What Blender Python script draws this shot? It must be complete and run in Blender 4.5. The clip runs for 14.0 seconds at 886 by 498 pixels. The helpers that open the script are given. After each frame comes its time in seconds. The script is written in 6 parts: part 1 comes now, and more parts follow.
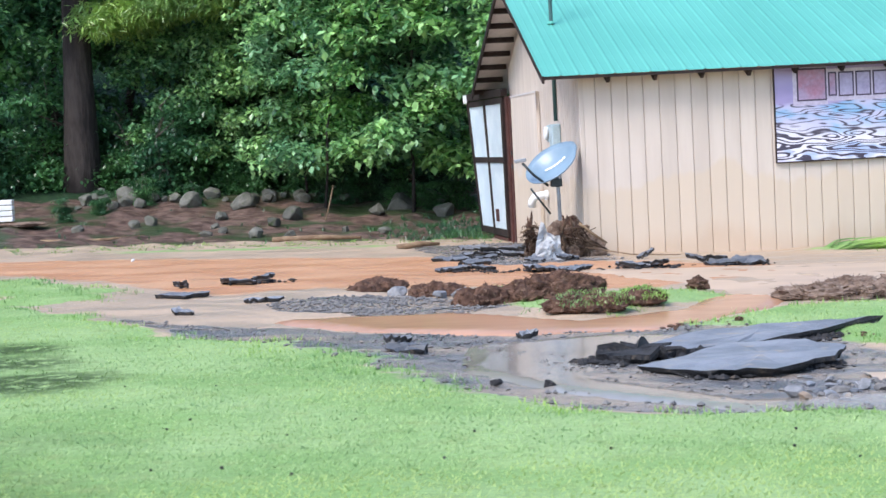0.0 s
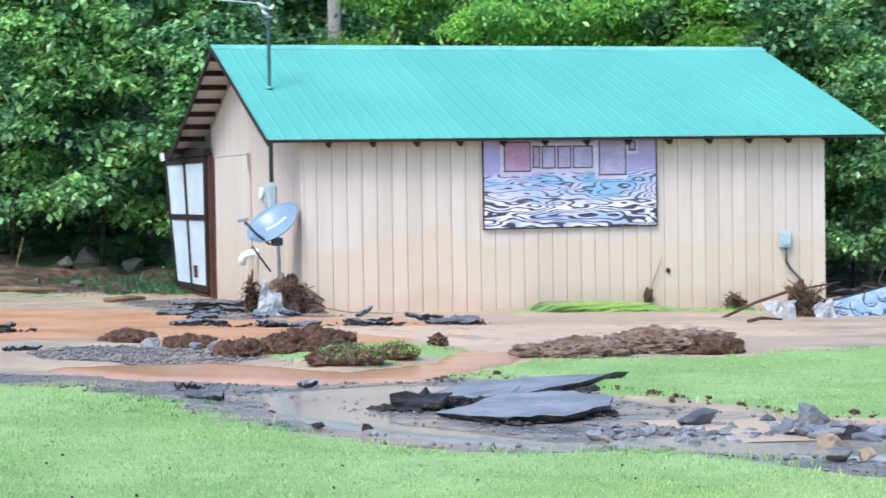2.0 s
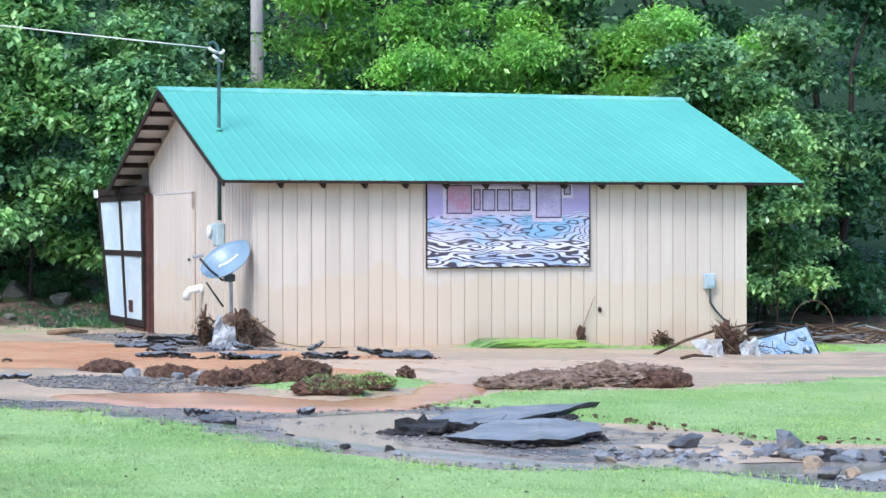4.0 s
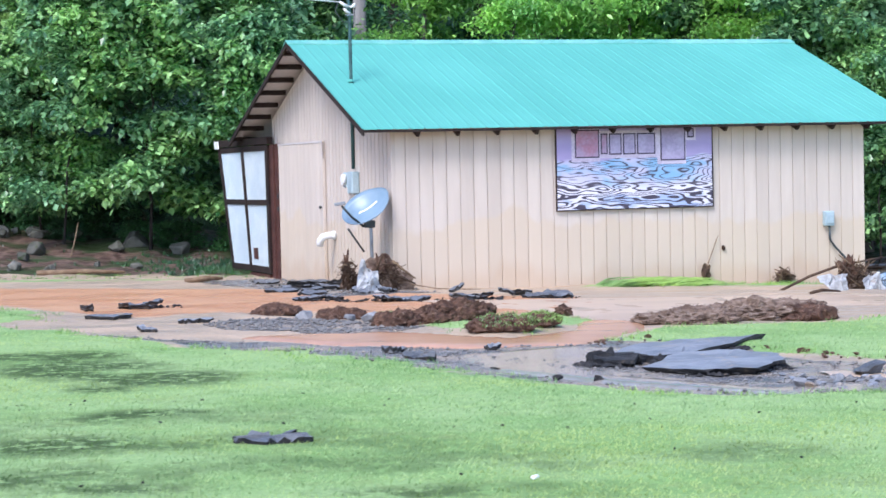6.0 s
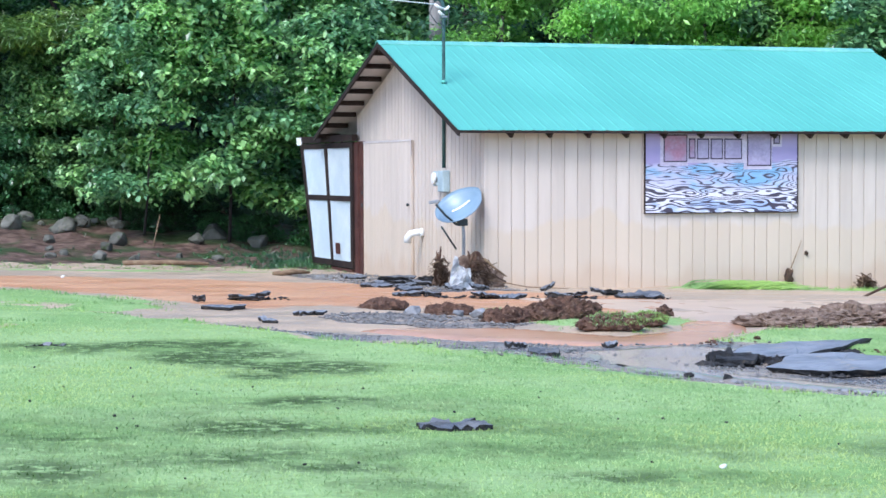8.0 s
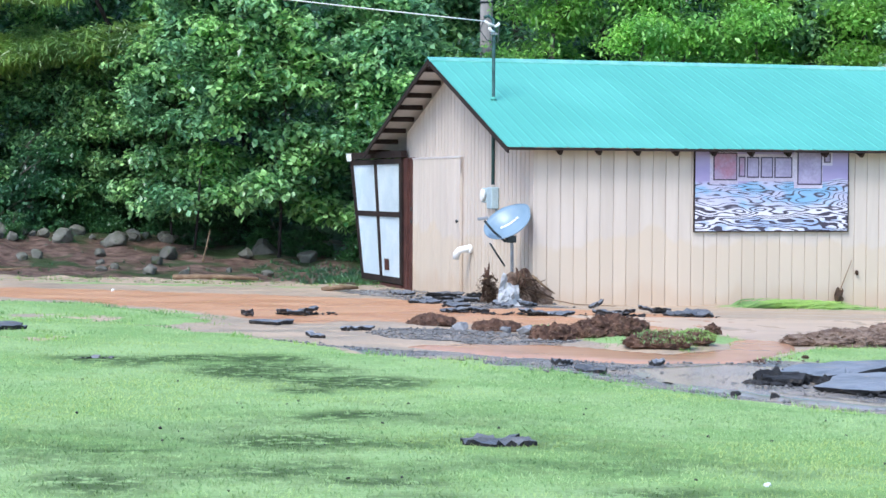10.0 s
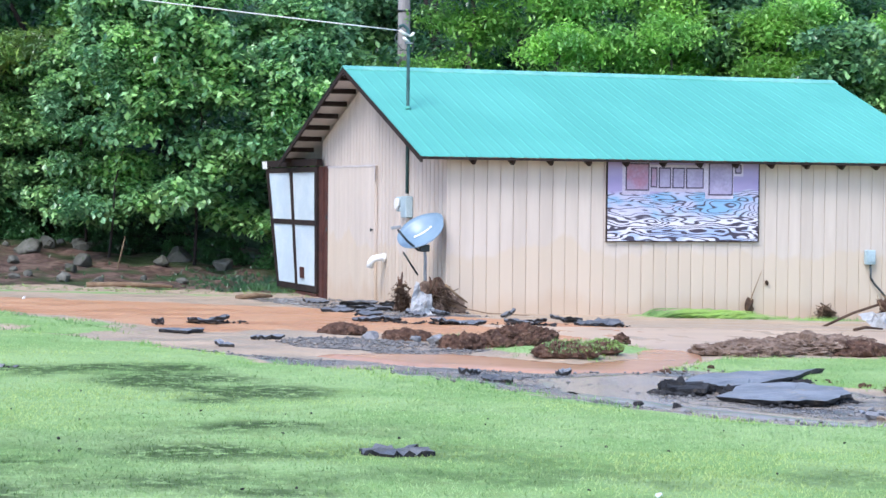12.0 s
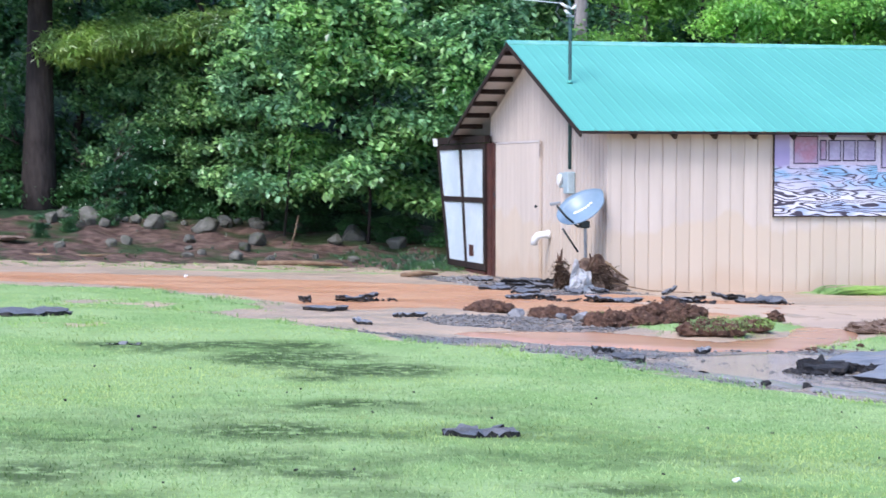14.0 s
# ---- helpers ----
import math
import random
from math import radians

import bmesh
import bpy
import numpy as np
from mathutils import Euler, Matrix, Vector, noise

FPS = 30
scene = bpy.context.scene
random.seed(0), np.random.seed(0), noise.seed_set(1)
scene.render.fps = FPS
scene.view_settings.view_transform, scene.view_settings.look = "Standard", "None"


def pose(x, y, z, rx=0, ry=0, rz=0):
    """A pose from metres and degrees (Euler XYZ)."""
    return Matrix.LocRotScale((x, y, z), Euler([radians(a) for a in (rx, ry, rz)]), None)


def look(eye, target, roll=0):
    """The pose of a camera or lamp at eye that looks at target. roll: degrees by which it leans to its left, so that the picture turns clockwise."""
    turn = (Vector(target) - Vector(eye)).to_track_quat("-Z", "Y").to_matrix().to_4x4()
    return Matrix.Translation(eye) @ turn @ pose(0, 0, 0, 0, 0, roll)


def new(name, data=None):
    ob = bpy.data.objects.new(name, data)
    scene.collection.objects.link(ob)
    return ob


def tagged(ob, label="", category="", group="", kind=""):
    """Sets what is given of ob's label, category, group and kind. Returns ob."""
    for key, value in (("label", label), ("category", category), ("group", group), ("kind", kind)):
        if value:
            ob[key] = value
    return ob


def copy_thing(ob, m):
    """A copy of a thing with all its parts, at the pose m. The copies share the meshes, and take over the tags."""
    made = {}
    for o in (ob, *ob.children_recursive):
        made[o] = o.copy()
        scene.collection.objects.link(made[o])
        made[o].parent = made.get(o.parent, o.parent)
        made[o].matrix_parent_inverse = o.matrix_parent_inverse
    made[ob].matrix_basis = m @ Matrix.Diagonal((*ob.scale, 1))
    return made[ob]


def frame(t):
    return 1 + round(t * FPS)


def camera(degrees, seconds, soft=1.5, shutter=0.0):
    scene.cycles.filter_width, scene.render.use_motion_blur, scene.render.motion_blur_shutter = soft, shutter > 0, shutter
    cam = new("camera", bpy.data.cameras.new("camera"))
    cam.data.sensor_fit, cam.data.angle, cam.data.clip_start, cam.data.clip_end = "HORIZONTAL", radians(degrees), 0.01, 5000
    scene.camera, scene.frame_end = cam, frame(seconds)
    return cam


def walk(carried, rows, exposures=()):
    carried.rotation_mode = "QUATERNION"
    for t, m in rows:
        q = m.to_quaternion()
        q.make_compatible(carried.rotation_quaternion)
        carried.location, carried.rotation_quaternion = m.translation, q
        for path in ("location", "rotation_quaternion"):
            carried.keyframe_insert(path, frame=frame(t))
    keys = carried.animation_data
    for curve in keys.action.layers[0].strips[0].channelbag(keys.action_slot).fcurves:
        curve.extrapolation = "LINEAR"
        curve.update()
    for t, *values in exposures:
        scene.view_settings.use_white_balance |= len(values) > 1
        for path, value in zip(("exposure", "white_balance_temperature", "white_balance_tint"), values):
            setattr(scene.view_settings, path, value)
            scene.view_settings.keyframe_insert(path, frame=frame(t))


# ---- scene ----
cam = camera(26.0, 14.0, 1.5, 0.5)

PATH = [
    (0, (-3.582, -23.678, 1.571), (-3.431, -21.688, 1.454), -2.9),
    (0.5, (-3.917, -23.819, 1.56), (-3.706, -21.834, 1.44), -2.8),
    (1, (-4.216, -24.161, 1.608), (-3.836, -22.199, 1.523), -2.4),
    (1.5, (-4.507, -24.328, 1.633), (-4.046, -22.383, 1.558), -1.5),
    (2, (-4.894, -24.48, 1.642), (-4.36, -22.554, 1.574), -0.9),
    (2.5, (-5.221, -24.691, 1.635), (-4.629, -22.781, 1.578), -0.8),
    (2.7, (-5.347, -24.791, 1.657), (-4.739, -22.886, 1.604), -0.5),
    (4.8, (-6.625, -25.472, 1.692), (-5.958, -23.587, 1.67), -0.3),
    (5, (-6.76, -25.515, 1.7), (-6.112, -23.623, 1.663), -0.4),
    (5.5, (-7.091, -25.703, 1.682), (-6.469, -23.803, 1.617), -1.0),
    (6, (-7.443, -25.861, 1.707), (-6.841, -23.956, 1.621), -1.3),
    (6.5, (-7.732, -26.017, 1.735), (-7.136, -24.11, 1.645), -1.0),
    (7, (-7.995, -26.026, 1.713), (-7.421, -24.112, 1.626), -0.7),
    (7.5, (-8.251, -26.162, 1.724), (-7.67, -24.25, 1.639), -0.2),
    (8, (-8.35, -26.197, 1.752), (-7.785, -24.281, 1.664), -0.1),
    (10.3, (-8.321, -26.225, 1.744), (-7.807, -24.294, 1.676), 0.3),
    (10.5, (-8.312, -26.234, 1.759), (-7.772, -24.309, 1.692), 0.2),
    (11, (-8.265, -26.278, 1.768), (-7.681, -24.366, 1.705), 0.2),
    (11.5, (-8.254, -26.245, 1.761), (-7.651, -24.339, 1.704), 0.2),
    (12, (-8.224, -26.303, 1.768), (-7.631, -24.394, 1.706), 0.6),
    (12.5, (-8.063, -26.29, 1.742), (-7.508, -24.369, 1.674), 1.0),
    (13, (-7.921, -26.267, 1.713), (-7.417, -24.334, 1.627), 1.2),
    (13.5, (-7.749, -26.215, 1.717), (-7.305, -24.268, 1.622), 0.8),
    (14, (-7.477, -26.073, 1.724), (-7.092, -24.112, 1.639), 0.1),
]
EXPOSURE, KELVIN = 1.28, 6200
walk(cam, [(t, look(eye, target, roll)) for t, eye, target, roll in PATH], [(0, EXPOSURE, KELVIN + 280, 13), (1.5, EXPOSURE, KELVIN + 80, 10), (2.7, EXPOSURE, KELVIN + 20, 10), (5, EXPOSURE, KELVIN - 100, 11), (6, EXPOSURE, KELVIN - 60, 16), (8, EXPOSURE, KELVIN - 240, 12), (10.5, EXPOSURE, KELVIN - 100, 10), (11.5, EXPOSURE, KELVIN - 80, 12), (14, EXPOSURE, KELVIN - 40, 19)])

# ---- light ----
world = bpy.data.worlds.new("world")
scene.world = world
world.use_nodes = True
wn, wl = world.node_tree.nodes, world.node_tree.links
sky = wn.new("ShaderNodeTexSky")
sky.sky_type, sky.sun_disc = "NISHITA", False
sky.sun_elevation, sky.sun_rotation = radians(50), radians(227)
sky.air_density, sky.dust_density, sky.ozone_density = 1.0, 1.0, 2.5
wl.new(sky.outputs["Color"], wn["Background"].inputs["Color"])
wn["Background"].inputs["Strength"].default_value = 0.15
sun = new("sun", bpy.data.lights.new("sun", "SUN"))
sun.data.energy, sun.data.angle, sun.data.color = 1.6, radians(25), (1.0, 0.97, 0.93)
sun.matrix_world = look((-19, -18, 32), (0, 0, 0))


# ---- materials ----
def nodes_of(name):
    m = bpy.data.materials.new(name)
    m.use_nodes = True
    nt = m.node_tree
    return m, nt.nodes, nt.links, nt.nodes["Principled BSDF"]


def add(n, kind, **inputs):
    node = n.new(kind)
    for k, v in inputs.items():
        node.inputs[k.replace("_", " ")].default_value = v
    return node


def rgb(c):
    return (*c, 1.0)


def ramp_mix(n, l, fac, a, b):
    """Mixes colours a and b (tuples or sockets) by the socket or number fac."""
    m = n.new("ShaderNodeMix")
    m.data_type = "RGBA"
    for sock, v in ((m.inputs[0], fac), (m.inputs[6], a), (m.inputs[7], b)):
        if isinstance(v, tuple):
            sock.default_value = rgb(v)
        elif isinstance(v, (int, float)):
            sock.default_value = v
        else:
            l.new(v, sock)
    return m.outputs[2]


def stretch(n, l, value, lo, hi):
    r = n.new("ShaderNodeMapRange")
    r.interpolation_type = "SMOOTHSTEP"
    r.inputs["From Min"].default_value, r.inputs["From Max"].default_value = lo, hi
    l.new(value, r.inputs["Value"])
    return r.outputs[0]


def noise_at(n, l, scale, detail=4.0, squeeze=None, rough=0.6):
    geo = n.new("ShaderNodeNewGeometry")
    src = geo.outputs["Position"]
    if squeeze:
        mp = n.new("ShaderNodeMapping")
        mp.inputs["Scale"].default_value = squeeze
        l.new(src, mp.inputs["Vector"])
        src = mp.outputs[0]
    t = add(n, "ShaderNodeTexNoise", Scale=scale, Detail=detail, Roughness=rough)
    l.new(src, t.inputs["Vector"])
    return t.outputs["Fac"]


def surface(name, a, b, scale=3.0, rough=0.8, fine=40.0, bump=0.3, metal=0.0, c=None, squeeze=None, vary=0.0, spec=0.3, depth=0.01, speckle=0.5):
    """A surface of two colours in large patches, a third in stains, with fine grain and relief."""
    m, n, l, p = nodes_of(name)
    big = noise_at(n, l, scale, 5, squeeze)
    small = noise_at(n, l, fine, 3, squeeze)
    col = ramp_mix(n, l, stretch(n, l, big, 0.35, 0.65), a, b)
    if c:
        col = ramp_mix(n, l, stretch(n, l, noise_at(n, l, scale * 2.3, 6, squeeze), 0.56, 0.7), col, c)
    grain = n.new("ShaderNodeMix")
    grain.data_type, grain.blend_type = "RGBA", "MULTIPLY"
    grain.inputs[0].default_value = speckle
    l.new(col, grain.inputs[6])
    g2 = ramp_mix(n, l, stretch(n, l, small, 0.3, 0.7), (0.62, 0.62, 0.62), (1.0, 1.0, 1.0))
    l.new(g2, grain.inputs[7])
    out = grain.outputs[2]
    if vary:
        info = n.new("ShaderNodeObjectInfo")
        h = add(n, "ShaderNodeHueSaturation")
        mr = n.new("ShaderNodeMapRange")
        mr.inputs["To Min"].default_value, mr.inputs["To Max"].default_value = 1 - vary, 1 + vary
        l.new(info.outputs["Random"], mr.inputs["Value"])
        l.new(mr.outputs[0], h.inputs["Value"])
        l.new(out, h.inputs["Color"])
        out = h.outputs[0]
    l.new(out, p.inputs["Base Color"])
    p.inputs["Roughness"].default_value, p.inputs["Metallic"].default_value = rough, metal
    p.inputs["Specular IOR Level"].default_value = spec
    bp = add(n, "ShaderNodeBump", Strength=bump, Distance=depth)
    l.new(small, bp.inputs["Height"])
    l.new(bp.outputs[0], p.inputs["Normal"])
    return m


def leaf_surface(name, dark, light, through_share=0.42, patches=None, rough=0.32, spec=0.75):
    m, n, l, p = nodes_of(name)
    geo = n.new("ShaderNodeNewGeometry")
    info = n.new("ShaderNodeObjectInfo")
    col = ramp_mix(n, l, geo.outputs["Random Per Island"], dark, light)
    h = add(n, "ShaderNodeHueSaturation")
    mr = n.new("ShaderNodeMapRange")
    mr.inputs["To Min"].default_value, mr.inputs["To Max"].default_value = 0.8, 1.2
    l.new(info.outputs["Random"], mr.inputs["Value"])
    l.new(mr.outputs[0], h.inputs["Value"])
    # painted light: warm lit clumps and bluish shaded ones, multiplied into the leaf colour
    clump_shade = ramp_mix(n, l, stretch(n, l, noise_at(n, l, 0.75, 3), 0.36, 0.64), (0.62, 0.70, 0.85), (1.25, 1.18, 1.0))
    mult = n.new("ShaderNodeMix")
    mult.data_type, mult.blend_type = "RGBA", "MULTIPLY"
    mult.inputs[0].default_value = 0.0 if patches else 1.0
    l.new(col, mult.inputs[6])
    l.new(clump_shade, mult.inputs[7])
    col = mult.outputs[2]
    if patches:
        mottle = ramp_mix(n, l, stretch(n, l, noise_at(n, l, 3.6, 6, None, 0.7), 0.34, 0.62), (0.66, 0.74, 0.66), (1.08, 1.06, 1.0))
        mm = n.new("ShaderNodeMix")
        mm.data_type, mm.blend_type = "RGBA", "MULTIPLY"
        mm.inputs[0].default_value = 1.0
        l.new(col, mm.inputs[6])
        l.new(mottle, mm.inputs[7])
        col = mm.outputs[2]
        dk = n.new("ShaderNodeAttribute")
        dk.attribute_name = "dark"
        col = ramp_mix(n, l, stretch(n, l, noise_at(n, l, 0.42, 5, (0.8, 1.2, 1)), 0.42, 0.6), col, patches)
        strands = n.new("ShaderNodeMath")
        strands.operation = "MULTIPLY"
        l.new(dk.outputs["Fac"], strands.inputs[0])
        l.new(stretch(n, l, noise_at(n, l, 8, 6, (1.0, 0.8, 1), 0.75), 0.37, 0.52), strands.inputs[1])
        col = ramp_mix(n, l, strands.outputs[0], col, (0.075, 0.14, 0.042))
    l.new(col, h.inputs["Color"])
    l.new(h.outputs[0], p.inputs["Base Color"])
    p.inputs["Roughness"].default_value = rough
    p.inputs["Specular IOR Level"].default_value = spec
    tr = n.new("ShaderNodeBsdfTranslucent")
    l.new(h.outputs[0], tr.inputs["Color"])
    mx = n.new("ShaderNodeMixShader")
    mx.inputs[0].default_value = through_share
    l.new(p.outputs[0], mx.inputs[1])
    l.new(tr.outputs[0], mx.inputs[2])
    l.new(mx.outputs[0], n["Material Output"].inputs["Surface"])
    return m


def siding_surface():
    """Beige painted siding; a muddy tide mark up to about 0.8 m with an uneven edge."""
    m, n, l, p = nodes_of("beige_siding")
    geo = n.new("ShaderNodeNewGeometry")
    sep = n.new("ShaderNodeSeparateXYZ")
    l.new(geo.outputs["Position"], sep.inputs[0])
    streak = noise_at(n, l, 3.0, 6, (1.6, 1.6, 0.18))
    grain = noise_at(n, l, 30.0, 4, (1, 1, 0.06))
    col = ramp_mix(n, l, stretch(n, l, streak, 0.3, 0.7), (0.505, 0.430, 0.368), (0.565, 0.488, 0.422))
    tide = n.new("ShaderNodeMath")
    tide.operation = "MULTIPLY_ADD"
    l.new(noise_at(n, l, 0.9, 4, (1, 1, 0.3)), tide.inputs[0])
    tide.inputs[1].default_value = -1.1
    l.new(sep.outputs["Z"], tide.inputs[2])
    wet = stretch(n, l, tide.outputs[0], 0.36, 0.26)
    col = ramp_mix(n, l, wet, col, (0.535, 0.440, 0.345))
    low = stretch(n, l, tide.outputs[0], -0.25, -0.55)
    col = ramp_mix(n, l, low, col, (0.50, 0.385, 0.285))
    info = n.new("ShaderNodeObjectInfo")
    mr = n.new("ShaderNodeMapRange")
    mr.inputs["To Min"].default_value, mr.inputs["To Max"].default_value = 0.96, 1.04
    l.new(info.outputs["Random"], mr.inputs["Value"])
    h = add(n, "ShaderNodeHueSaturation")
    l.new(mr.outputs[0], h.inputs["Value"])
    l.new(col, h.inputs["Color"])
    l.new(h.outputs[0], p.inputs["Base Color"])
    p.inputs["Roughness"].default_value = 0.75
    p.inputs["Specular IOR Level"].default_value = 0.25
    bp = add(n, "ShaderNodeBump", Strength=0.25, Distance=0.004)
    l.new(grain, bp.inputs["Height"])
    l.new(bp.outputs[0], p.inputs["Normal"])
    return m


def ground_surface():
    """Lawn, orange clay, grey gravel, dark silt and forest floor, told apart by the sheet's own zones."""
    m, n, l, p = nodes_of("flooded_ground")

    def zone(name, edge):
        at = n.new("ShaderNodeAttribute")
        at.attribute_name = name
        s = n.new("ShaderNodeMath")
        s.operation = "MULTIPLY_ADD"
        l.new(edge, s.inputs[0])
        s.inputs[1].default_value = 0.9
        l.new(at.outputs["Fac"], s.inputs[2])
        return stretch(n, l, s.outputs[0], 0.87, 1.03)

    edge = noise_at(n, l, 2.2, 7, None, 0.65)
    streaks = noise_at(n, l, 1.6, 6, (0.45, 1.5, 1))
    fine = noise_at(n, l, 28.0, 5, None, 0.7)
    mid = noise_at(n, l, 5.0, 5)
    wide = noise_at(n, l, 0.7, 3)
    clay = ramp_mix(n, l, stretch(n, l, streaks, 0.35, 0.65), (0.53, 0.245, 0.115), (0.56, 0.32, 0.18))
    clay = ramp_mix(n, l, stretch(n, l, mid, 0.55, 0.72), clay, (0.44, 0.28, 0.17))
    silt = ramp_mix(n, l, stretch(n, l, streaks, 0.4, 0.62), (0.40, 0.31, 0.22), (0.52, 0.39, 0.275))
    gravel = ramp_mix(n, l, stretch(n, l, mid, 0.35, 0.65), (0.12, 0.12, 0.125), (0.25, 0.24, 0.23))
    gravel = ramp_mix(n, l, stretch(n, l, noise_at(n, l, 1.1, 5, (0.6, 1.4, 1)), 0.42, 0.58), gravel, (0.36, 0.29, 0.225))
    lawn = ramp_mix(n, l, stretch(n, l, wide, 0.36, 0.64), (0.22, 0.37, 0.12), (0.32, 0.46, 0.19))
    lawn = ramp_mix(n, l, stretch(n, l, mid, 0.5, 0.75), lawn, (0.26, 0.36, 0.13))
    soil = ramp_mix(n, l, stretch(n, l, mid, 0.35, 0.65), (0.068, 0.042, 0.034), (0.19, 0.125, 0.098))
    soil = ramp_mix(n, l, stretch(n, l, wide, 0.47, 0.6), soil, (0.045, 0.065, 0.028))
    # forest floor near black: the shade under the trees is put into its colour
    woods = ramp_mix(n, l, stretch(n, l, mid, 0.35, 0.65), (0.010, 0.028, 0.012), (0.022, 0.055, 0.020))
    col = ramp_mix(n, l, zone("orange", edge), silt, clay)
    col = ramp_mix(n, l, zone("gravel", edge), col, gravel)
    col = ramp_mix(n, l, zone("soil", edge), col, soil)
    green = zone("lawn", edge)
    col = ramp_mix(n, l, green, col, lawn)
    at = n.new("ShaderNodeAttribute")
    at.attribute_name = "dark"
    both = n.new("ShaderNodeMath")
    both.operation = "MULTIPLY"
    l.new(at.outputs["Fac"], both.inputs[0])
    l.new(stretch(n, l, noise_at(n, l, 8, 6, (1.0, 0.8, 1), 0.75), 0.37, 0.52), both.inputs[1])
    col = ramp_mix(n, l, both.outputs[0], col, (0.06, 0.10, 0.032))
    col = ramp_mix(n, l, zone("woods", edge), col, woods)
    shade = ramp_mix(n, l, stretch(n, l, fine, 0.3, 0.7), (0.66, 0.66, 0.66), (1.0, 1.0, 1.0))
    g = n.new("ShaderNodeMix")
    g.data_type, g.blend_type = "RGBA", "MULTIPLY"
    g.inputs[0].default_value = 0.7
    l.new(col, g.inputs[6])
    l.new(shade, g.inputs[7])
    l.new(g.outputs[2], p.inputs["Base Color"])
    wet = ramp_mix(n, l, stretch(n, l, streaks, 0.4, 0.6), (0.35, 0.35, 0.35), (0.75, 0.75, 0.75))
    wet = ramp_mix(n, l, zone("gravel", edge), wet, (0.22, 0.22, 0.22))
    wet = ramp_mix(n, l, green, wet, (0.95, 0.95, 0.95))
    wet = ramp_mix(n, l, zone("woods", edge), wet, (1.0, 1.0, 1.0))
    l.new(wet, p.inputs["Roughness"])
    p.inputs["Specular IOR Level"].default_value = 0.2
    bp = add(n, "ShaderNodeBump", Strength=0.6, Distance=0.025)
    l.new(fine, bp.inputs["Height"])
    l.new(bp.outputs[0], p.inputs["Normal"])
    return m


def water_surface(name, colour, rough):
    m, n, l, p = nodes_of(name)
    murk = noise_at(n, l, 1.5, 4, (0.5, 1.4, 1))
    col = ramp_mix(n, l, stretch(n, l, murk, 0.35, 0.65), colour, tuple(v * 0.82 for v in colour))
    l.new(col, p.inputs["Base Color"])
    p.inputs["Roughness"].default_value, p.inputs["IOR"].default_value = rough, 1.33
    p.inputs["Specular IOR Level"].default_value = 0.5
    bp = add(n, "ShaderNodeBump", Strength=0.12, Distance=0.01)
    l.new(noise_at(n, l, 9.0, 3), bp.inputs["Height"])
    l.new(bp.outputs[0], p.inputs["Normal"])
    return m


def sign_surface():
    """Marbled black, white and blue wavy grain under a lilac sky."""
    m, n, l, p = nodes_of("painted_sign")
    geo = n.new("ShaderNodeNewGeometry")
    sep = n.new("ShaderNodeSeparateXYZ")
    l.new(geo.outputs["Position"], sep.inputs[0])
    rings = n.new("ShaderNodeMath")
    rings.operation = "MULTIPLY"
    l.new(noise_at(n, l, 1.5, 2.5, (0.55, 1, 2.6), 0.5), rings.inputs[0])
    rings.inputs[1].default_value = 120.0
    wave = n.new("ShaderNodeMath")
    wave.operation = "SINE"
    l.new(rings.outputs[0], wave.inputs[0])
    fine_lines = stretch(n, l, wave.outputs[0], -1.05, -0.35)
    bold_lines = stretch(n, l, wave.outputs[0], -0.35, 0.05)
    low = n.new("ShaderNodeMath")
    low.operation = "MULTIPLY_ADD"
    l.new(noise_at(n, l, 1.4, 2, (1, 1, 2)), low.inputs[0])
    low.inputs[1].default_value = 0.35
    l.new(sep.outputs["Z"], low.inputs[2])
    bold = stretch(n, l, low.outputs[0], 1.68, 1.50)
    lines = n.new("ShaderNodeMix")
    l.new(bold, lines.inputs[0])
    l.new(fine_lines, lines.inputs[2])
    l.new(bold_lines, lines.inputs[3])
    lines = lines.outputs[0]
    patch = noise_at(n, l, 1.3, 3, (1, 1, 2.5))
    pale = ramp_mix(n, l, stretch(n, l, patch, 0.42, 0.6), (0.46, 0.45, 0.60), (0.20, 0.38, 0.58))
    pale = ramp_mix(n, l, bold, pale, ramp_mix(n, l, stretch(n, l, patch, 0.5, 0.62), (0.66, 0.64, 0.72), (0.34, 0.42, 0.62)))
    wood = ramp_mix(n, l, lines, (0.045, 0.035, 0.06), pale)
    lilac = ramp_mix(n, l, patch, (0.27, 0.22, 0.44), (0.42, 0.36, 0.56))
    rise = n.new("ShaderNodeMath")
    rise.operation = "MULTIPLY_ADD"
    l.new(noise_at(n, l, 1.1, 2), rise.inputs[0])
    rise.inputs[1].default_value = 0.5
    l.new(sep.outputs["Z"], rise.inputs[2])
    col = ramp_mix(n, l, stretch(n, l, rise.outputs[0], 2.0, 2.05), wood, lilac)
    l.new(col, p.inputs["Base Color"])
    p.inputs["Roughness"].default_value = 0.4
    return m


M_SIDING = siding_surface()
M_GROUND = ground_surface()
M_SIGN = sign_surface()
M_TEAL = surface("teal_roof_metal", (0.088, 0.35, 0.285), (0.10, 0.38, 0.31), 0.5, 0.6, 90, 0.02, spec=0.25, depth=0.001, vary=0.02, speckle=0.1)
M_TEALCAP = surface("teal_cap_metal", (0.20, 0.50, 0.42), (0.12, 0.42, 0.34), 1.5, 0.35, 8, 0.05, spec=0.5, depth=0.002)
M_BROWN = surface("dark_brown_timber", (0.018, 0.011, 0.010), (0.034, 0.020, 0.016), 4, 0.7, 40, 0.3, depth=0.003)
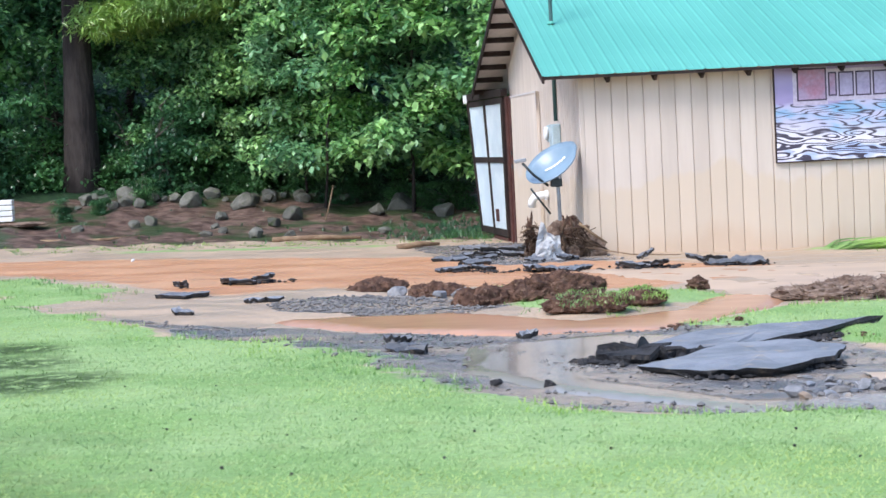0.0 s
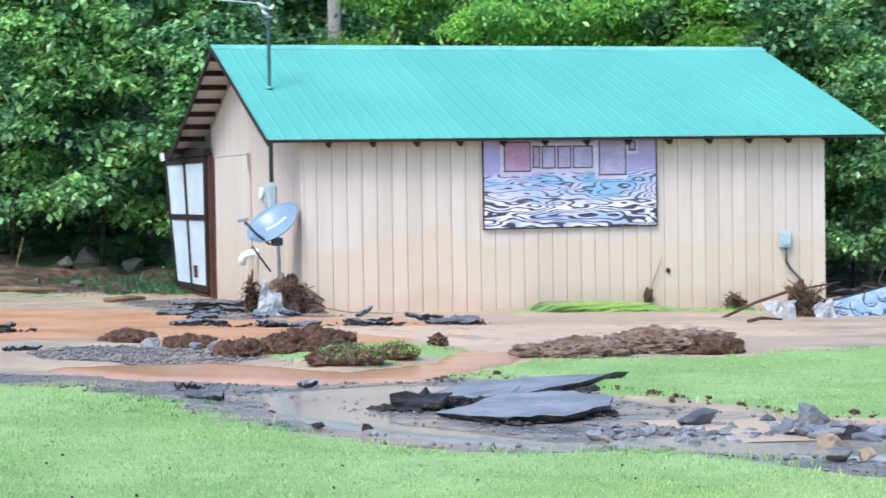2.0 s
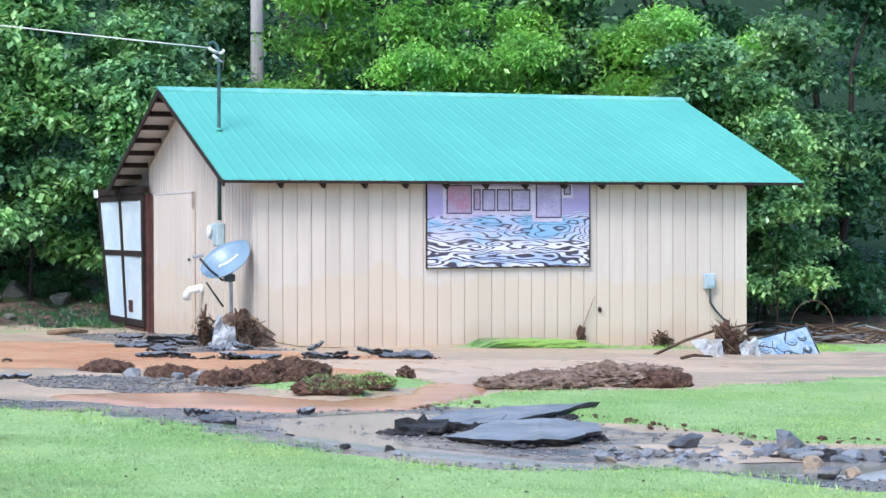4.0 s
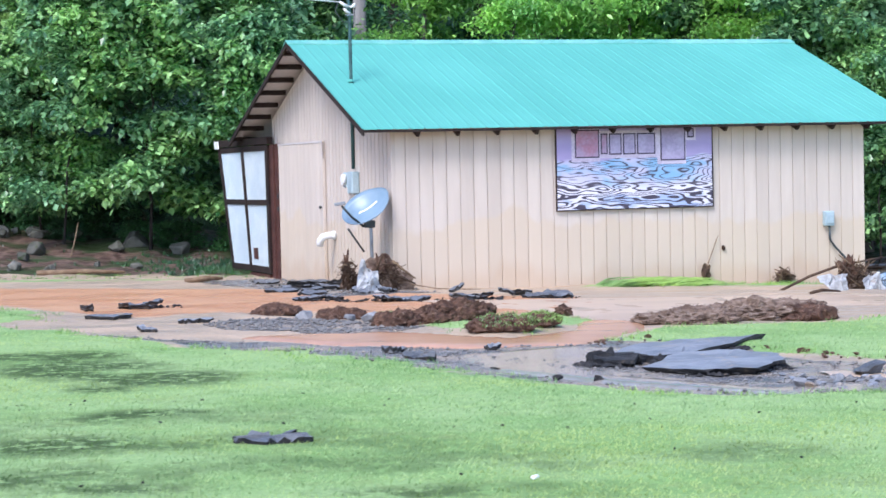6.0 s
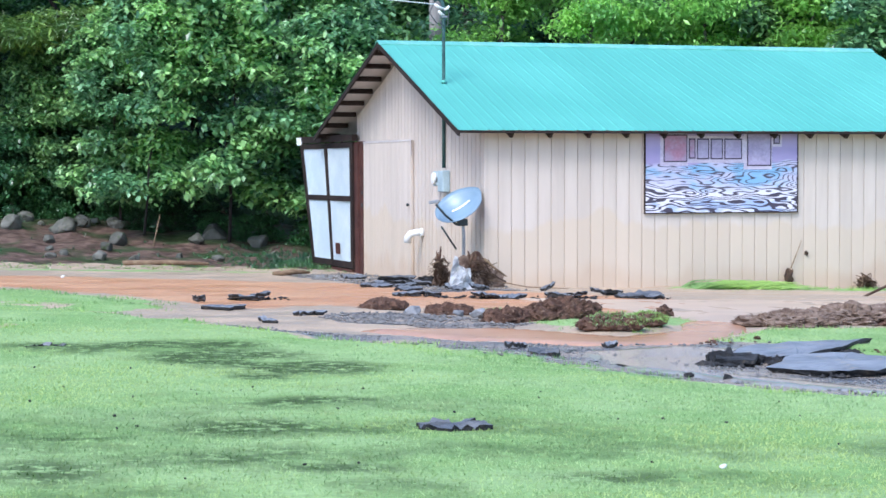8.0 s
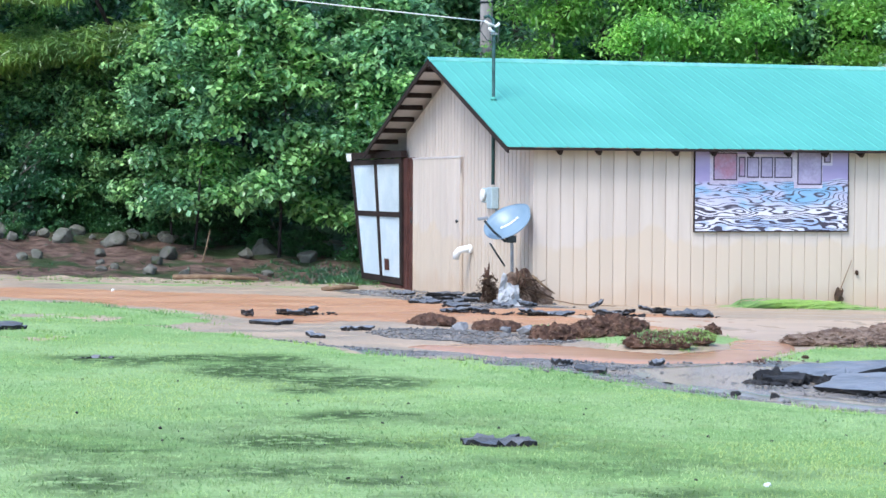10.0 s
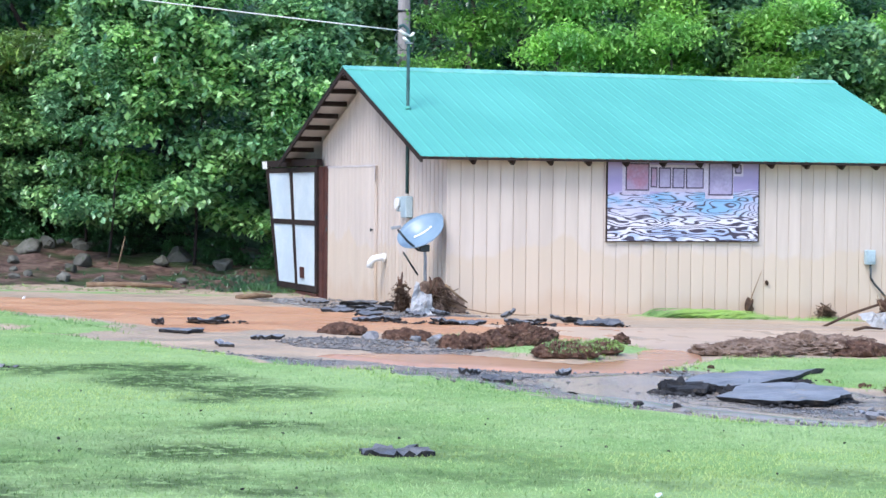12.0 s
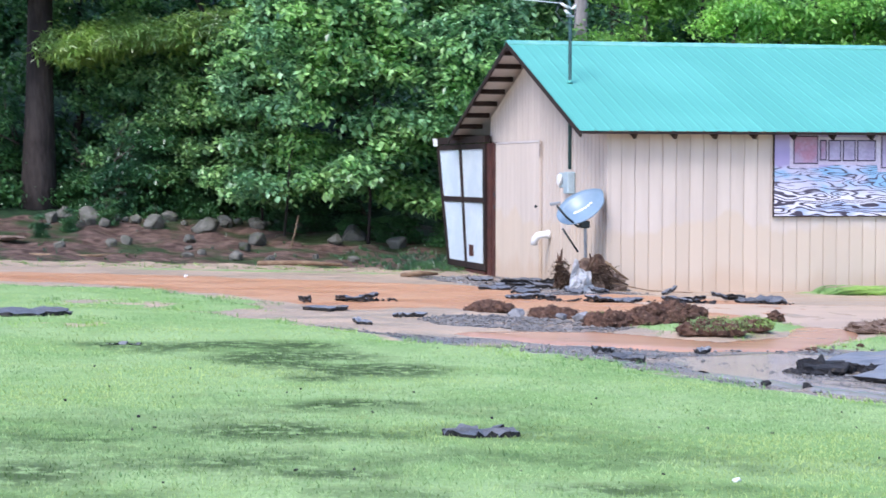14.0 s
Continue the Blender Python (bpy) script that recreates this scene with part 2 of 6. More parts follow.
M_JAMB = surface("red_brown_timber", (0.060, 0.022, 0.018), (0.095, 0.036, 0.028), 4, 0.65, 40, 0.3, depth=0.003)
M_SOFFIT = surface("grey_sheet_underside", (0.50, 0.45, 0.44), (0.60, 0.55, 0.53), 2, 0.6, 18, 0.1, depth=0.003, speckle=0.25)
M_PANEL = surface("white_corrugated_sheet", (0.64, 0.73, 0.78), (0.74, 0.81, 0.84), 1.6, 0.4, 20, 0.03, depth=0.003, speckle=0.1)
M_ASPHALT = surface("broken_asphalt", (0.125, 0.135, 0.15), (0.20, 0.21, 0.23), 2.5, 0.5, 60, 0.5, c=(0.27, 0.225, 0.175), vary=0.35, spec=0.3, depth=0.012)
M_ROCK = surface("lichened_rock", (0.085, 0.085, 0.068), (0.155, 0.15, 0.125), 3, 0.85, 25, 0.7, c=(0.075, 0.10, 0.045), vary=0.3, depth=0.03)
M_PALE = surface("pale_limestone", (0.29, 0.29, 0.30), (0.17, 0.175, 0.185), 5, 0.8, 30, 0.5, vary=0.15, depth=0.02)
M_SAND = surface("tan_sandstone", (0.30, 0.215, 0.145), (0.38, 0.29, 0.21), 6, 0.85, 40, 0.6, c=(0.17, 0.13, 0.10), depth=0.01)
M_GRAVEL = surface("wet_gravel", (0.11, 0.107, 0.104), (0.21, 0.20, 0.19), 7, 0.7, 50, 0.4, c=(0.30, 0.255, 0.205), spec=0.3, depth=0.01)
M_TAR = surface("tarred_edge", (0.016, 0.016, 0.018), (0.042, 0.040, 0.040), 8, 0.8, 50, 1.0, c=(0.10, 0.08, 0.063), depth=0.02)
M_SOD = surface("torn_sod_roots", (0.062, 0.032, 0.022), (0.15, 0.082, 0.055), 9, 0.95, 35, 1.0, c=(0.25, 0.165, 0.115), depth=0.04)
M_MOUND = surface("dry_silt_mound", (0.12, 0.075, 0.052), (0.26, 0.185, 0.14), 7, 0.95, 30, 1.0, c=(0.38, 0.295, 0.225), depth=0.03)
M_TWIG = surface("wet_twigs", (0.050, 0.030, 0.020), (0.11, 0.068, 0.042), 8, 0.9, 40, 0.5, depth=0.01)
M_STRAW = surface("pale_sticks", (0.26, 0.18, 0.11), (0.16, 0.10, 0.06), 8, 0.85, 40, 0.4, depth=0.01)
M_CLOTH = surface("white_torn_sheet", (0.74, 0.76, 0.78), (0.64, 0.64, 0.64), 4, 0.7, 22, 0.2, c=(0.52, 0.43, 0.35), depth=0.01)
M_DISH = surface("blue_grey_dish_paint", (0.16, 0.24, 0.31), (0.20, 0.285, 0.36), 2, 0.35, 20, 0.03, spec=0.5, depth=0.002, speckle=0.1)
M_GREY = surface("grey_metal", (0.24, 0.26, 0.28), (0.32, 0.34, 0.36), 5, 0.45, 30, 0.1, metal=0.3, depth=0.002)
M_DARKMETAL = surface("dark_metal", (0.04, 0.05, 0.055), (0.07, 0.085, 0.09), 5, 0.5, 30, 0.1, metal=0.4, depth=0.002)
M_BOXBLUE = surface("blue_grey_box_paint", (0.34, 0.44, 0.48), (0.40, 0.50, 0.54), 3, 0.45, 30, 0.1, depth=0.002)
M_MAST = surface("teal_grey_mast_paint", (0.035, 0.085, 0.085), (0.06, 0.13, 0.125), 5, 0.5, 30, 0.1, metal=0.2, depth=0.002)
M_WHITE = surface("white_plastic", (0.78, 0.78, 0.76), (0.70, 0.70, 0.68), 4, 0.4, 20, 0.03, depth=0.002, speckle=0.1)
M_ROSE = surface("rose_letter_paint", (0.42, 0.20, 0.28), (0.40, 0.30, 0.44), 3, 0.4, 20, 0.05, depth=0.002)
M_LILAC = surface("lilac_letter_paint", (0.36, 0.31, 0.47), (0.44, 0.39, 0.55), 3, 0.4, 20, 0.05, depth=0.002)
M_INK = surface("dark_ink_paint", (0.06, 0.045, 0.08), (0.09, 0.07, 0.11), 3, 0.5, 20, 0.05, depth=0.002)
M_PALEPAINT = surface("pale_letter_paint", (0.62, 0.56, 0.66), (0.50, 0.44, 0.56), 3, 0.4, 20, 0.05, depth=0.002)
M_POLE = surface("weathered_pole_wood", (0.20, 0.19, 0.18), (0.30, 0.285, 0.27), 2, 0.9, 30, 0.5, squeeze=(1, 1, 0.15), depth=0.02)
M_BARK = surface("dark_bark", (0.022, 0.017, 0.016), (0.05, 0.04, 0.035), 3, 0.95, 12, 1.0, squeeze=(1, 1, 0.25), depth=0.04)
M_LIMB = surface("grey_bark", (0.07, 0.062, 0.05), (0.12, 0.105, 0.085), 3, 0.95, 20, 0.6, squeeze=(1, 1, 0.3), depth=0.02)
# colour range widened so leaves carry painted sun highlights and shaded gaps
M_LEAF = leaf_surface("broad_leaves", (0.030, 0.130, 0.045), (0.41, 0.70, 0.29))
# leaf colour lowered to paint in the wood's shade behind the brighter crowns
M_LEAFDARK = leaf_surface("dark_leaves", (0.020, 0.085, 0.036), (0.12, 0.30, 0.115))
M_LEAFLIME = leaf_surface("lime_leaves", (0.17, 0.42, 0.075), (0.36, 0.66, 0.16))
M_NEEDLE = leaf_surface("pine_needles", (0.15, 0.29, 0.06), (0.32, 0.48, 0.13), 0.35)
M_GRASS = leaf_surface("grass_blades", (0.325, 0.455, 0.215), (0.385, 0.52, 0.26), 0.3, (0.395, 0.50, 0.19), 0.8, 0.08)
M_TALLGRASS = leaf_surface("bent_green_grass", (0.17, 0.33, 0.07), (0.32, 0.48, 0.14), 0.3)
M_MUDWATER = water_surface("orange_mud_water", (0.50, 0.26, 0.145), 0.22)
M_TANWATER = water_surface("tan_mud_water", (0.53, 0.385, 0.27), 0.30)
M_GREYWATER = water_surface("grey_mud_water", (0.30, 0.265, 0.225), 0.14)


# ---- shape helpers ----
def part(name, bm, material, parent, label=""):
    me = bpy.data.meshes.new(name)
    bm.to_mesh(me)
    bm.free()
    me.materials.append(material)
    ob = new(name, me)
    ob.parent = parent
    if label:
        ob["label"] = label
    return ob


def thing(name, bm, material, label, category, group="", kind=""):
    me = bpy.data.meshes.new(name)
    bm.to_mesh(me)
    bm.free()
    me.materials.append(material)
    return tagged(new(name, me), label, category, group, kind)


def holder(name, label, category, at=(0, 0, 0), group="", kind=""):
    ob = new(name)
    ob.location = at
    return tagged(ob, label, category, group, kind)


def piece(name, me, parent, m):
    """One of many alike pieces: an object of its own on a shared mesh."""
    ob = new(name, me)
    ob.parent = parent
    ob.matrix_basis = m
    return ob


def mesh_from(name, verts, faces, material, smooth=False):
    """A mesh from numpy arrays: verts (n, 3), faces (k, 3 or 4)."""
    me = bpy.data.meshes.new(name)
    verts, faces = np.asarray(verts, np.float32), np.asarray(faces, np.int32)
    k, side = faces.shape
    me.vertices.add(len(verts))
    me.vertices.foreach_set("co", verts.ravel())
    me.loops.add(k * side)
    me.loops.foreach_set("vertex_index", faces.ravel())
    me.polygons.add(k)
    me.polygons.foreach_set("loop_start", np.arange(0, k * side, side, dtype=np.int32))
    me.polygons.foreach_set("use_smooth", np.full(k, smooth))
    me.update(calc_edges=True)
    me.materials.append(material)
    return me


def box(bm, x0, x1, y0, y1, z0, z1, bevel=0.0, m=None):
    start = len(bm.verts)
    made = bmesh.ops.create_cube(bm, size=1.0)["verts"]
    for v in made:
        v.co = Vector((x0 + (v.co.x + 0.5) * (x1 - x0), y0 + (v.co.y + 0.5) * (y1 - y0), z0 + (v.co.z + 0.5) * (z1 - z0)))
        if m:
            v.co = m @ v.co
    if bevel:
        edges = list({e for v in made for e in v.link_edges})
        bmesh.ops.bevel(bm, geom=edges, offset=bevel, segments=1, affect="EDGES")
    return bm


def boxed(*a, bevel=0.0, m=None):
    return box(bmesh.new(), *a, bevel=bevel, m=m)


def prism(bm, low, high):
    """A solid between two loops of equally many points."""
    a = [bm.verts.new(p) for p in low]
    b = [bm.verts.new(p) for p in high]
    k = len(a)
    bm.faces.new(a[::-1])
    bm.faces.new(b)
    for i in range(k):
        bm.faces.new((a[i], a[(i + 1) % k], b[(i + 1) % k], b[i]))
    bmesh.ops.recalc_face_normals(bm, faces=bm.faces)
    return bm


def tube(bm, path, radius, sides=8):
    """A round bar along a path; radius: a number or one for each point."""
    pts = [Vector(p) for p in path]
    rs = [radius] * len(pts) if isinstance(radius, (int, float)) else list(radius)
    rings = []
    for i, p in enumerate(pts):
        way = (pts[min(i + 1, len(pts) - 1)] - pts[max(i - 1, 0)]).normalized()
        u = way.orthogonal().normalized() if not rings else (u - way * u.dot(way)).normalized()
        w = way.cross(u)
        rings.append([bm.verts.new(p + rs[i] * (math.cos(a) * u + math.sin(a) * w)) for a in [math.tau * k / sides for k in range(sides)]])
    for a, b in zip(rings, rings[1:]):
        for k in range(sides):
            f = bm.faces.new((a[k], a[(k + 1) % sides], b[(k + 1) % sides], b[k]))
            f.smooth = True
    bm.faces.new(rings[0][::-1])
    bm.faces.new(rings[-1])
    return bm


def lump(bm, size, seed, rough=0.25, detail=2, at=(0, 0, 0), freq=1.6):
    """An uneven stone-like or clod-like body, size = half axes."""
    made = bmesh.ops.create_icosphere(bm, subdivisions=detail, radius=1.0)["verts"]
    off = Vector((seed * 7.3, seed * 3.1, seed * 5.7))
    for v in made:
        d = v.co.normalized()
        r = 1 + rough * noise.noise(d * freq + off) * 2 + rough * 0.6 * noise.noise(d * freq * 3 + off)
        v.co = Vector(at) + Vector((d.x * r * size[0], d.y * r * size[1], d.z * r * size[2]))
    return bm


def chunk(bm, size, seed, at=(0, 0, 0)):
    """An angular broken piece with flat faces, knocked out of true."""
    rng = random.Random(seed)
    made = bmesh.ops.create_icosphere(bm, subdivisions=1, radius=1.0)["verts"]
    shear = rng.uniform(-0.4, 0.4)
    for v in made:
        k = rng.uniform(0.62, 1.2)
        box_like = max(abs(c) for c in v.co)
        c = v.co * k * (0.75 + 0.25 / box_like)
        v.co = Vector(((c.x + shear * c.z) * size[0] + at[0], c.y * size[1] + at[1], c.z * size[2] + at[2]))
    return bm


# ---- ground ----
def level(x, y):
    """Height of the land: it falls gently along the building and rises to the lawn, the bank and the wooded hill."""
    z = -0.028 * np.clip(x, -14, 14) + np.interp(y, (-26, -18, -16, -11, -3, 0, 7, 10, 12.5, 16, 19, 26, 60, 140), (0.30, 0.14, 0.10, 0.03, 0.03, 0, -0.2, -0.2, -0.05, 0.35, 0.7, 2.2, 16, 30))
    return z


def height(x, y):
    return float(level(np.float64(x), np.float64(y)))


LAWN_NEAR = [(-60, -1.6), (-9, -1.8), (-6.9, -2.4), (-5.9, -3.5), (-5.2, -5.2), (-5.3, -6.9), (-4.95, -8.6), (-4.4, -9.4), (-3.8, -10.1), (-3.4, -10.9), (-3.2, -11.6), (-2.9, -12.6), (-2.55, -13.5), (-2.1, -14.1), (-1.5, -14.35), (-0.95, -14.7), (-0.5, -15.3), (-0.1, -15.8), (1.8, -18.0), (20, -24), (60, -40), (60, -90), (-60, -90)]
LAWN_RIGHT = [(-0.75, -9.5), (0.25, -8.1), (2.6, -7.75), (4.2, -7.1), (7, -5.6), (12, -4.5), (60, -3), (60, -30), (12, -16.4), (3.2, -13.7), (1.6, -13.1), (1.1, -13.1), (0.7, -12.6), (0.55, -12.0), (0.35, -11.4), (0.1, -10.9), (0.1, -10.4)]
LAWN_BEHIND = [(-2.3, -6.2), (-1.5, -6.2), (-1.2, -5.4), (-2.0, -5.3)]
LAWN_STRIP = [(-1.7, -6.2), (-0.2, -6.2), (0.1, -6.8), (-0.4, -7.8), (-1.0, -8.5), (-1.8, -8.0)]
LAWN_BACK = [(-6.5, 5.6), (-4.2, 5.6), (-1.6, 5.6), (-1.4, 7.2), (-4.0, 7.4), (-7.0, 7.3)]
LAWN_FOOT = [(2.7, -0.8), (4.6, -1.1), (7.8, -1.2), (7.8, -0.02), (2.7, -0.02)]
LAWN_SIDE = [(7.8, -1.4), (30, -1.0), (30, 1.5), (8.2, 1.2)]
WORN = [(-7.6, -4.4), (-6.8, -4.6), (-5.9, -5.2), (-5.2, -5.0), (-4.6, -6.8), (-4.5, -8.2), (-5.3, -7.5), (-6.0, -6.4), (-6.8, -5.6), (-7.6, -5.5)]
WORN_SIDE = [(-8.6, -8.6), (-7.5, -8.4), (-6.9, -7.9), (-7.2, -7.3), (-8.6, -7.2)]
ORANGE = [(-60, 4.5), (-9, 4.2), (-5.5, 3.2), (-2.5, 1.4), (-0.6, -0.9), (1.6, -2.4), (1.2, -4.5), (-0.5, -5.8), (-2.0, -4.9), (-3.4, -4.6), (-4.4, -5.2), (-5.2, -3.6), (-6.8, -1.2), (-9, -0.4), (-60, -1)]
PUDDLE = [(-3.75, -7.9), (-3.0, -9.0), (-2.0, -9.45), (-1.0, -9.5), (-0.5, -9.0), (0.2, -8.1), (0.75, -6.9), (0.2, -6.6), (-0.4, -8.0), (-1.4, -8.75), (-2.0, -8.0), (-2.3, -7.7), (-3.0, -7.8)]
GRAVEL = [(-5.2, -7.4), (-4.2, -8.4), (-2.9, -9.2), (-1.0, -9.6), (-0.4, -9.4), (0.0, -10.4), (0.2, -11.5), (0.6, -12.7), (1.1, -13.2), (3.2, -13.9), (12, -16.6), (20, -20), (20, -24), (1.8, -18.1), (-0.1, -15.9), (-0.5, -15.4), (-0.95, -14.8), (-1.5, -14.45), (-2.1, -14.2), (-2.55, -13.6), (-2.9, -12.7), (-3.2, -11.7), (-3.4, -11.0), (-3.8, -10.2), (-4.4, -9.5)]
GRAVEL_ISLE = [(-3.9, -6.4), (-3.4, -5.6), (-2.6, -6.0), (-1.8, -7.3), (-2.3, -7.8), (-3.0, -7.8), (-3.8, -7.0)]
GRAVEL_DOOR = [(-1.7, 0.2), (-1.9, 5.4), (0.3, 7.6), (0.3, 0.6), (0.3, -1.2), (-1.2, -1.6)]
SOIL = [(-60, 9.3), (-6, 9.3), (-4, 9.6), (-1, 8.4), (0.5, 8.2), (12, 7.5), (60, 6), (60, 17), (-60, 17)]
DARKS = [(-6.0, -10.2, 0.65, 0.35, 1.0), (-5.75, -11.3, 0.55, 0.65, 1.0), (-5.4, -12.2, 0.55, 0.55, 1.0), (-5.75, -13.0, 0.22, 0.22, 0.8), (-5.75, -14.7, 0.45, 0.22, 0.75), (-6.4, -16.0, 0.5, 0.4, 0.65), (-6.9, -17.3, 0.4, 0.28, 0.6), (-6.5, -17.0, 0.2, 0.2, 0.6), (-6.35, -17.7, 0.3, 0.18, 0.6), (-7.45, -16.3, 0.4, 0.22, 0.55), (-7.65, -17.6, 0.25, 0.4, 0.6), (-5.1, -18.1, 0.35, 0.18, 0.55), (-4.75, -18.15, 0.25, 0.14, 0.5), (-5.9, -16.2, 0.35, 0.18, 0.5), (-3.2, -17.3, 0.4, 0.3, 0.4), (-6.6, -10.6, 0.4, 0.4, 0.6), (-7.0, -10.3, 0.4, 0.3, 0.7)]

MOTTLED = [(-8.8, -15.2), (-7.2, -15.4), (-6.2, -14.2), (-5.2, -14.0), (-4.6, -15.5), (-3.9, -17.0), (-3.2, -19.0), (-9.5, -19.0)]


def inside(poly, x, y):
    """Signed distance to a polygon's edge in metres, positive within it."""
    best, within = np.full(x.shape, 1e9), np.zeros(x.shape, bool)
    for (x0, y0), (x1, y1) in zip(poly, poly[1:] + poly[:1]):
        dx, dy = x1 - x0, y1 - y0
        t = np.clip(((x - x0) * dx + (y - y0) * dy) / (dx * dx + dy * dy), 0, 1)
        best = np.minimum(best, np.hypot(x - x0 - t * dx, y - y0 - t * dy))
        if dy:
            within ^= ((y0 > y) != (y1 > y)) & (x < x0 + (y - y0) * dx / dy)
    return np.where(within, best, -best)


def soft(d, w):
    return np.clip(0.5 + d / (2 * w), 0, 1)


def zones(x, y):
    d = 1.3 * (grainy(x, y, 1.1, 7, 5) - 0.5)
    lawn = np.maximum.reduce([soft(inside(p, x, y) + d * min(1, 2 * w), w) for p, w in ((LAWN_NEAR, 0.5), (LAWN_RIGHT, 0.35), (LAWN_STRIP, 0.3), (LAWN_BEHIND, 0.25), (LAWN_SIDE, 0.6))] + [0.72 * soft(inside(LAWN_BACK, x, y), 1.2), 0.57 * soft(inside(LAWN_FOOT, x, y) + 0.5 * d, 0.35)])
    lawn = lawn - 1.1 * soft(inside(WORN, x, y), 0.4) * np.clip((grainy(x, y, 0.6, 11, 5) - 0.31) * 4, 0, 0.8)
    lawn = lawn - 0.9 * soft(inside(WORN_SIDE, x, y), 0.35) * np.clip((grainy(x, y, 0.7, 13, 5) - 0.32) * 4, 0, 1)
    gravel = np.maximum.reduce([soft(inside(p, x, y), w) for p, w in ((GRAVEL, 0.35), (GRAVEL_ISLE, 0.25), (GRAVEL_DOOR, 0.6))])
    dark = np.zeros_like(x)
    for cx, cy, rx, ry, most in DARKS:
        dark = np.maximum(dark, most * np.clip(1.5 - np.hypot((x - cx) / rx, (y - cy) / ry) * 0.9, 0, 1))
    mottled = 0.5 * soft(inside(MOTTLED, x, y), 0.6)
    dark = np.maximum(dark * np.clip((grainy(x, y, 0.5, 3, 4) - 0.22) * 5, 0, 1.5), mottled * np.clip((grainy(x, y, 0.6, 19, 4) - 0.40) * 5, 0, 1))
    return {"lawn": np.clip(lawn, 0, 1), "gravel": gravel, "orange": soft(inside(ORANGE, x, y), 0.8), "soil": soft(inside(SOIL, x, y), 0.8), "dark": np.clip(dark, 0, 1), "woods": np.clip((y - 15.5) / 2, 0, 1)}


def grainy(x, y, scale, seed, octaves=4):
    """Lattice noise from 0 to 1 with finer octaves, for ragged shapes."""
    out, total = np.zeros_like(x), 0.0
    for o in range(octaves):
        u, v = x / scale * 2**o + 31.7 * seed, y / scale * 2**o + 17.3 * seed
        iu, iv = np.floor(u), np.floor(v)
        fu, fv = u - iu, v - iv
        fu, fv = fu * fu * (3 - 2 * fu), fv * fv * (3 - 2 * fv)

        def cell(a, b):
            h = np.sin(a * 127.1 + b * 311.7 + seed * 74.7) * 43758.5453
            return h - np.floor(h)

        val = (cell(iu, iv) * (1 - fu) + cell(iu + 1, iv) * fu) * (1 - fv) + (cell(iu, iv + 1) * (1 - fu) + cell(iu + 1, iv + 1) * fu) * fv
        out, total = out + val * 0.6**o, total + 0.6**o
    return out / total


def wobble(x, y, scale, seed):
    """Smooth cheap unevenness made of a few crossed waves."""
    rng = np.random.RandomState(seed)
    out = np.zeros_like(x)
    for k in range(9):
        a, f, ph = rng.uniform(0, math.tau), rng.uniform(0.6, 1.9) / scale, rng.uniform(0, math.tau)
        out += np.sin((x * math.cos(a) + y * math.sin(a)) * f * math.tau + ph)
    return out / 9


def ground_height(x, y):
    z = level(x, y)
    zs = zones(x, y)
    z = z + 0.05 * zs["lawn"] + 0.02 * wobble(x, y, 1.4, 3) + 0.012 * wobble(x, y, 0.45, 4) * (1 - zs["lawn"])
    z = z - 0.05 * soft(inside(PUDDLE, x, y), 0.3)
    return z + 0.10 * zs["soil"] * wobble(x, y, 1.1, 8)


def build_ground():
    fx = np.unique(np.concatenate([np.arange(-10, 9, 0.09), np.linspace(-600, -30, 12), np.linspace(-30, -10, 30), np.linspace(9, 30, 30), np.linspace(30, 600, 12)]))
    fy = np.unique(np.concatenate([np.arange(-20, 10, 0.1), np.arange(10, 20, 0.25), np.linspace(20, 60, 30), np.linspace(60, 900, 10), np.linspace(-40, -20, 20), np.linspace(-600, -40, 10)]))
    x, y = np.meshgrid(fx, fy)
    x, y = x.ravel(), y.ravel()
    z = ground_height(x, y)
    nx, ny = len(fx), len(fy)
    i = (np.arange(ny - 1)[:, None] * nx + np.arange(nx - 1)).ravel()
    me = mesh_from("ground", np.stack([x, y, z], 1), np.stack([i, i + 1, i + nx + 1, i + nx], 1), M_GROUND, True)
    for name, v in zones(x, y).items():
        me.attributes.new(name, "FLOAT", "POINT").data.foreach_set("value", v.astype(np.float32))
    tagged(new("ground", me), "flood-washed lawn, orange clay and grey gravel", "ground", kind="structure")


build_ground()


def build_water(name, poly, material, label, lift, step=0.12, edge=0.25):
    """A thin sheet of water laid over a polygon; the uneven ground pokes out of it at the rim."""
    xs, ys = [p[0] for p in poly], [p[1] for p in poly]
    bm = bmesh.new()
    grid = {}
    for a in np.arange(min(xs) - edge, max(xs) + edge, step):
        for b in np.arange(min(ys) - edge, max(ys) + edge, step):
            if float(inside(poly, np.array([a]), np.array([b]))[0]) > -edge + 0.18 * wobble(np.array([a]), np.array([b]), 0.8, 5)[0]:
                grid[round(a / step), round(b / step)] = bm.verts.new((a, b, height(a, b) + lift + 0.4 * min(0.0, float(inside(poly, np.array([a]), np.array([b]))[0]))))
    for (a, b), v in list(grid.items()):
        c = [grid.get(k) for k in ((a + 1, b), (a + 1, b + 1), (a, b + 1))]
        if all(c):
            bm.faces.new((v, *c)).smooth = True
    bmesh.ops.delete(bm, geom=[v for v in bm.verts if not v.link_faces], context="VERTS")
    return thing(name, bm, material, label, "water", kind="structure")


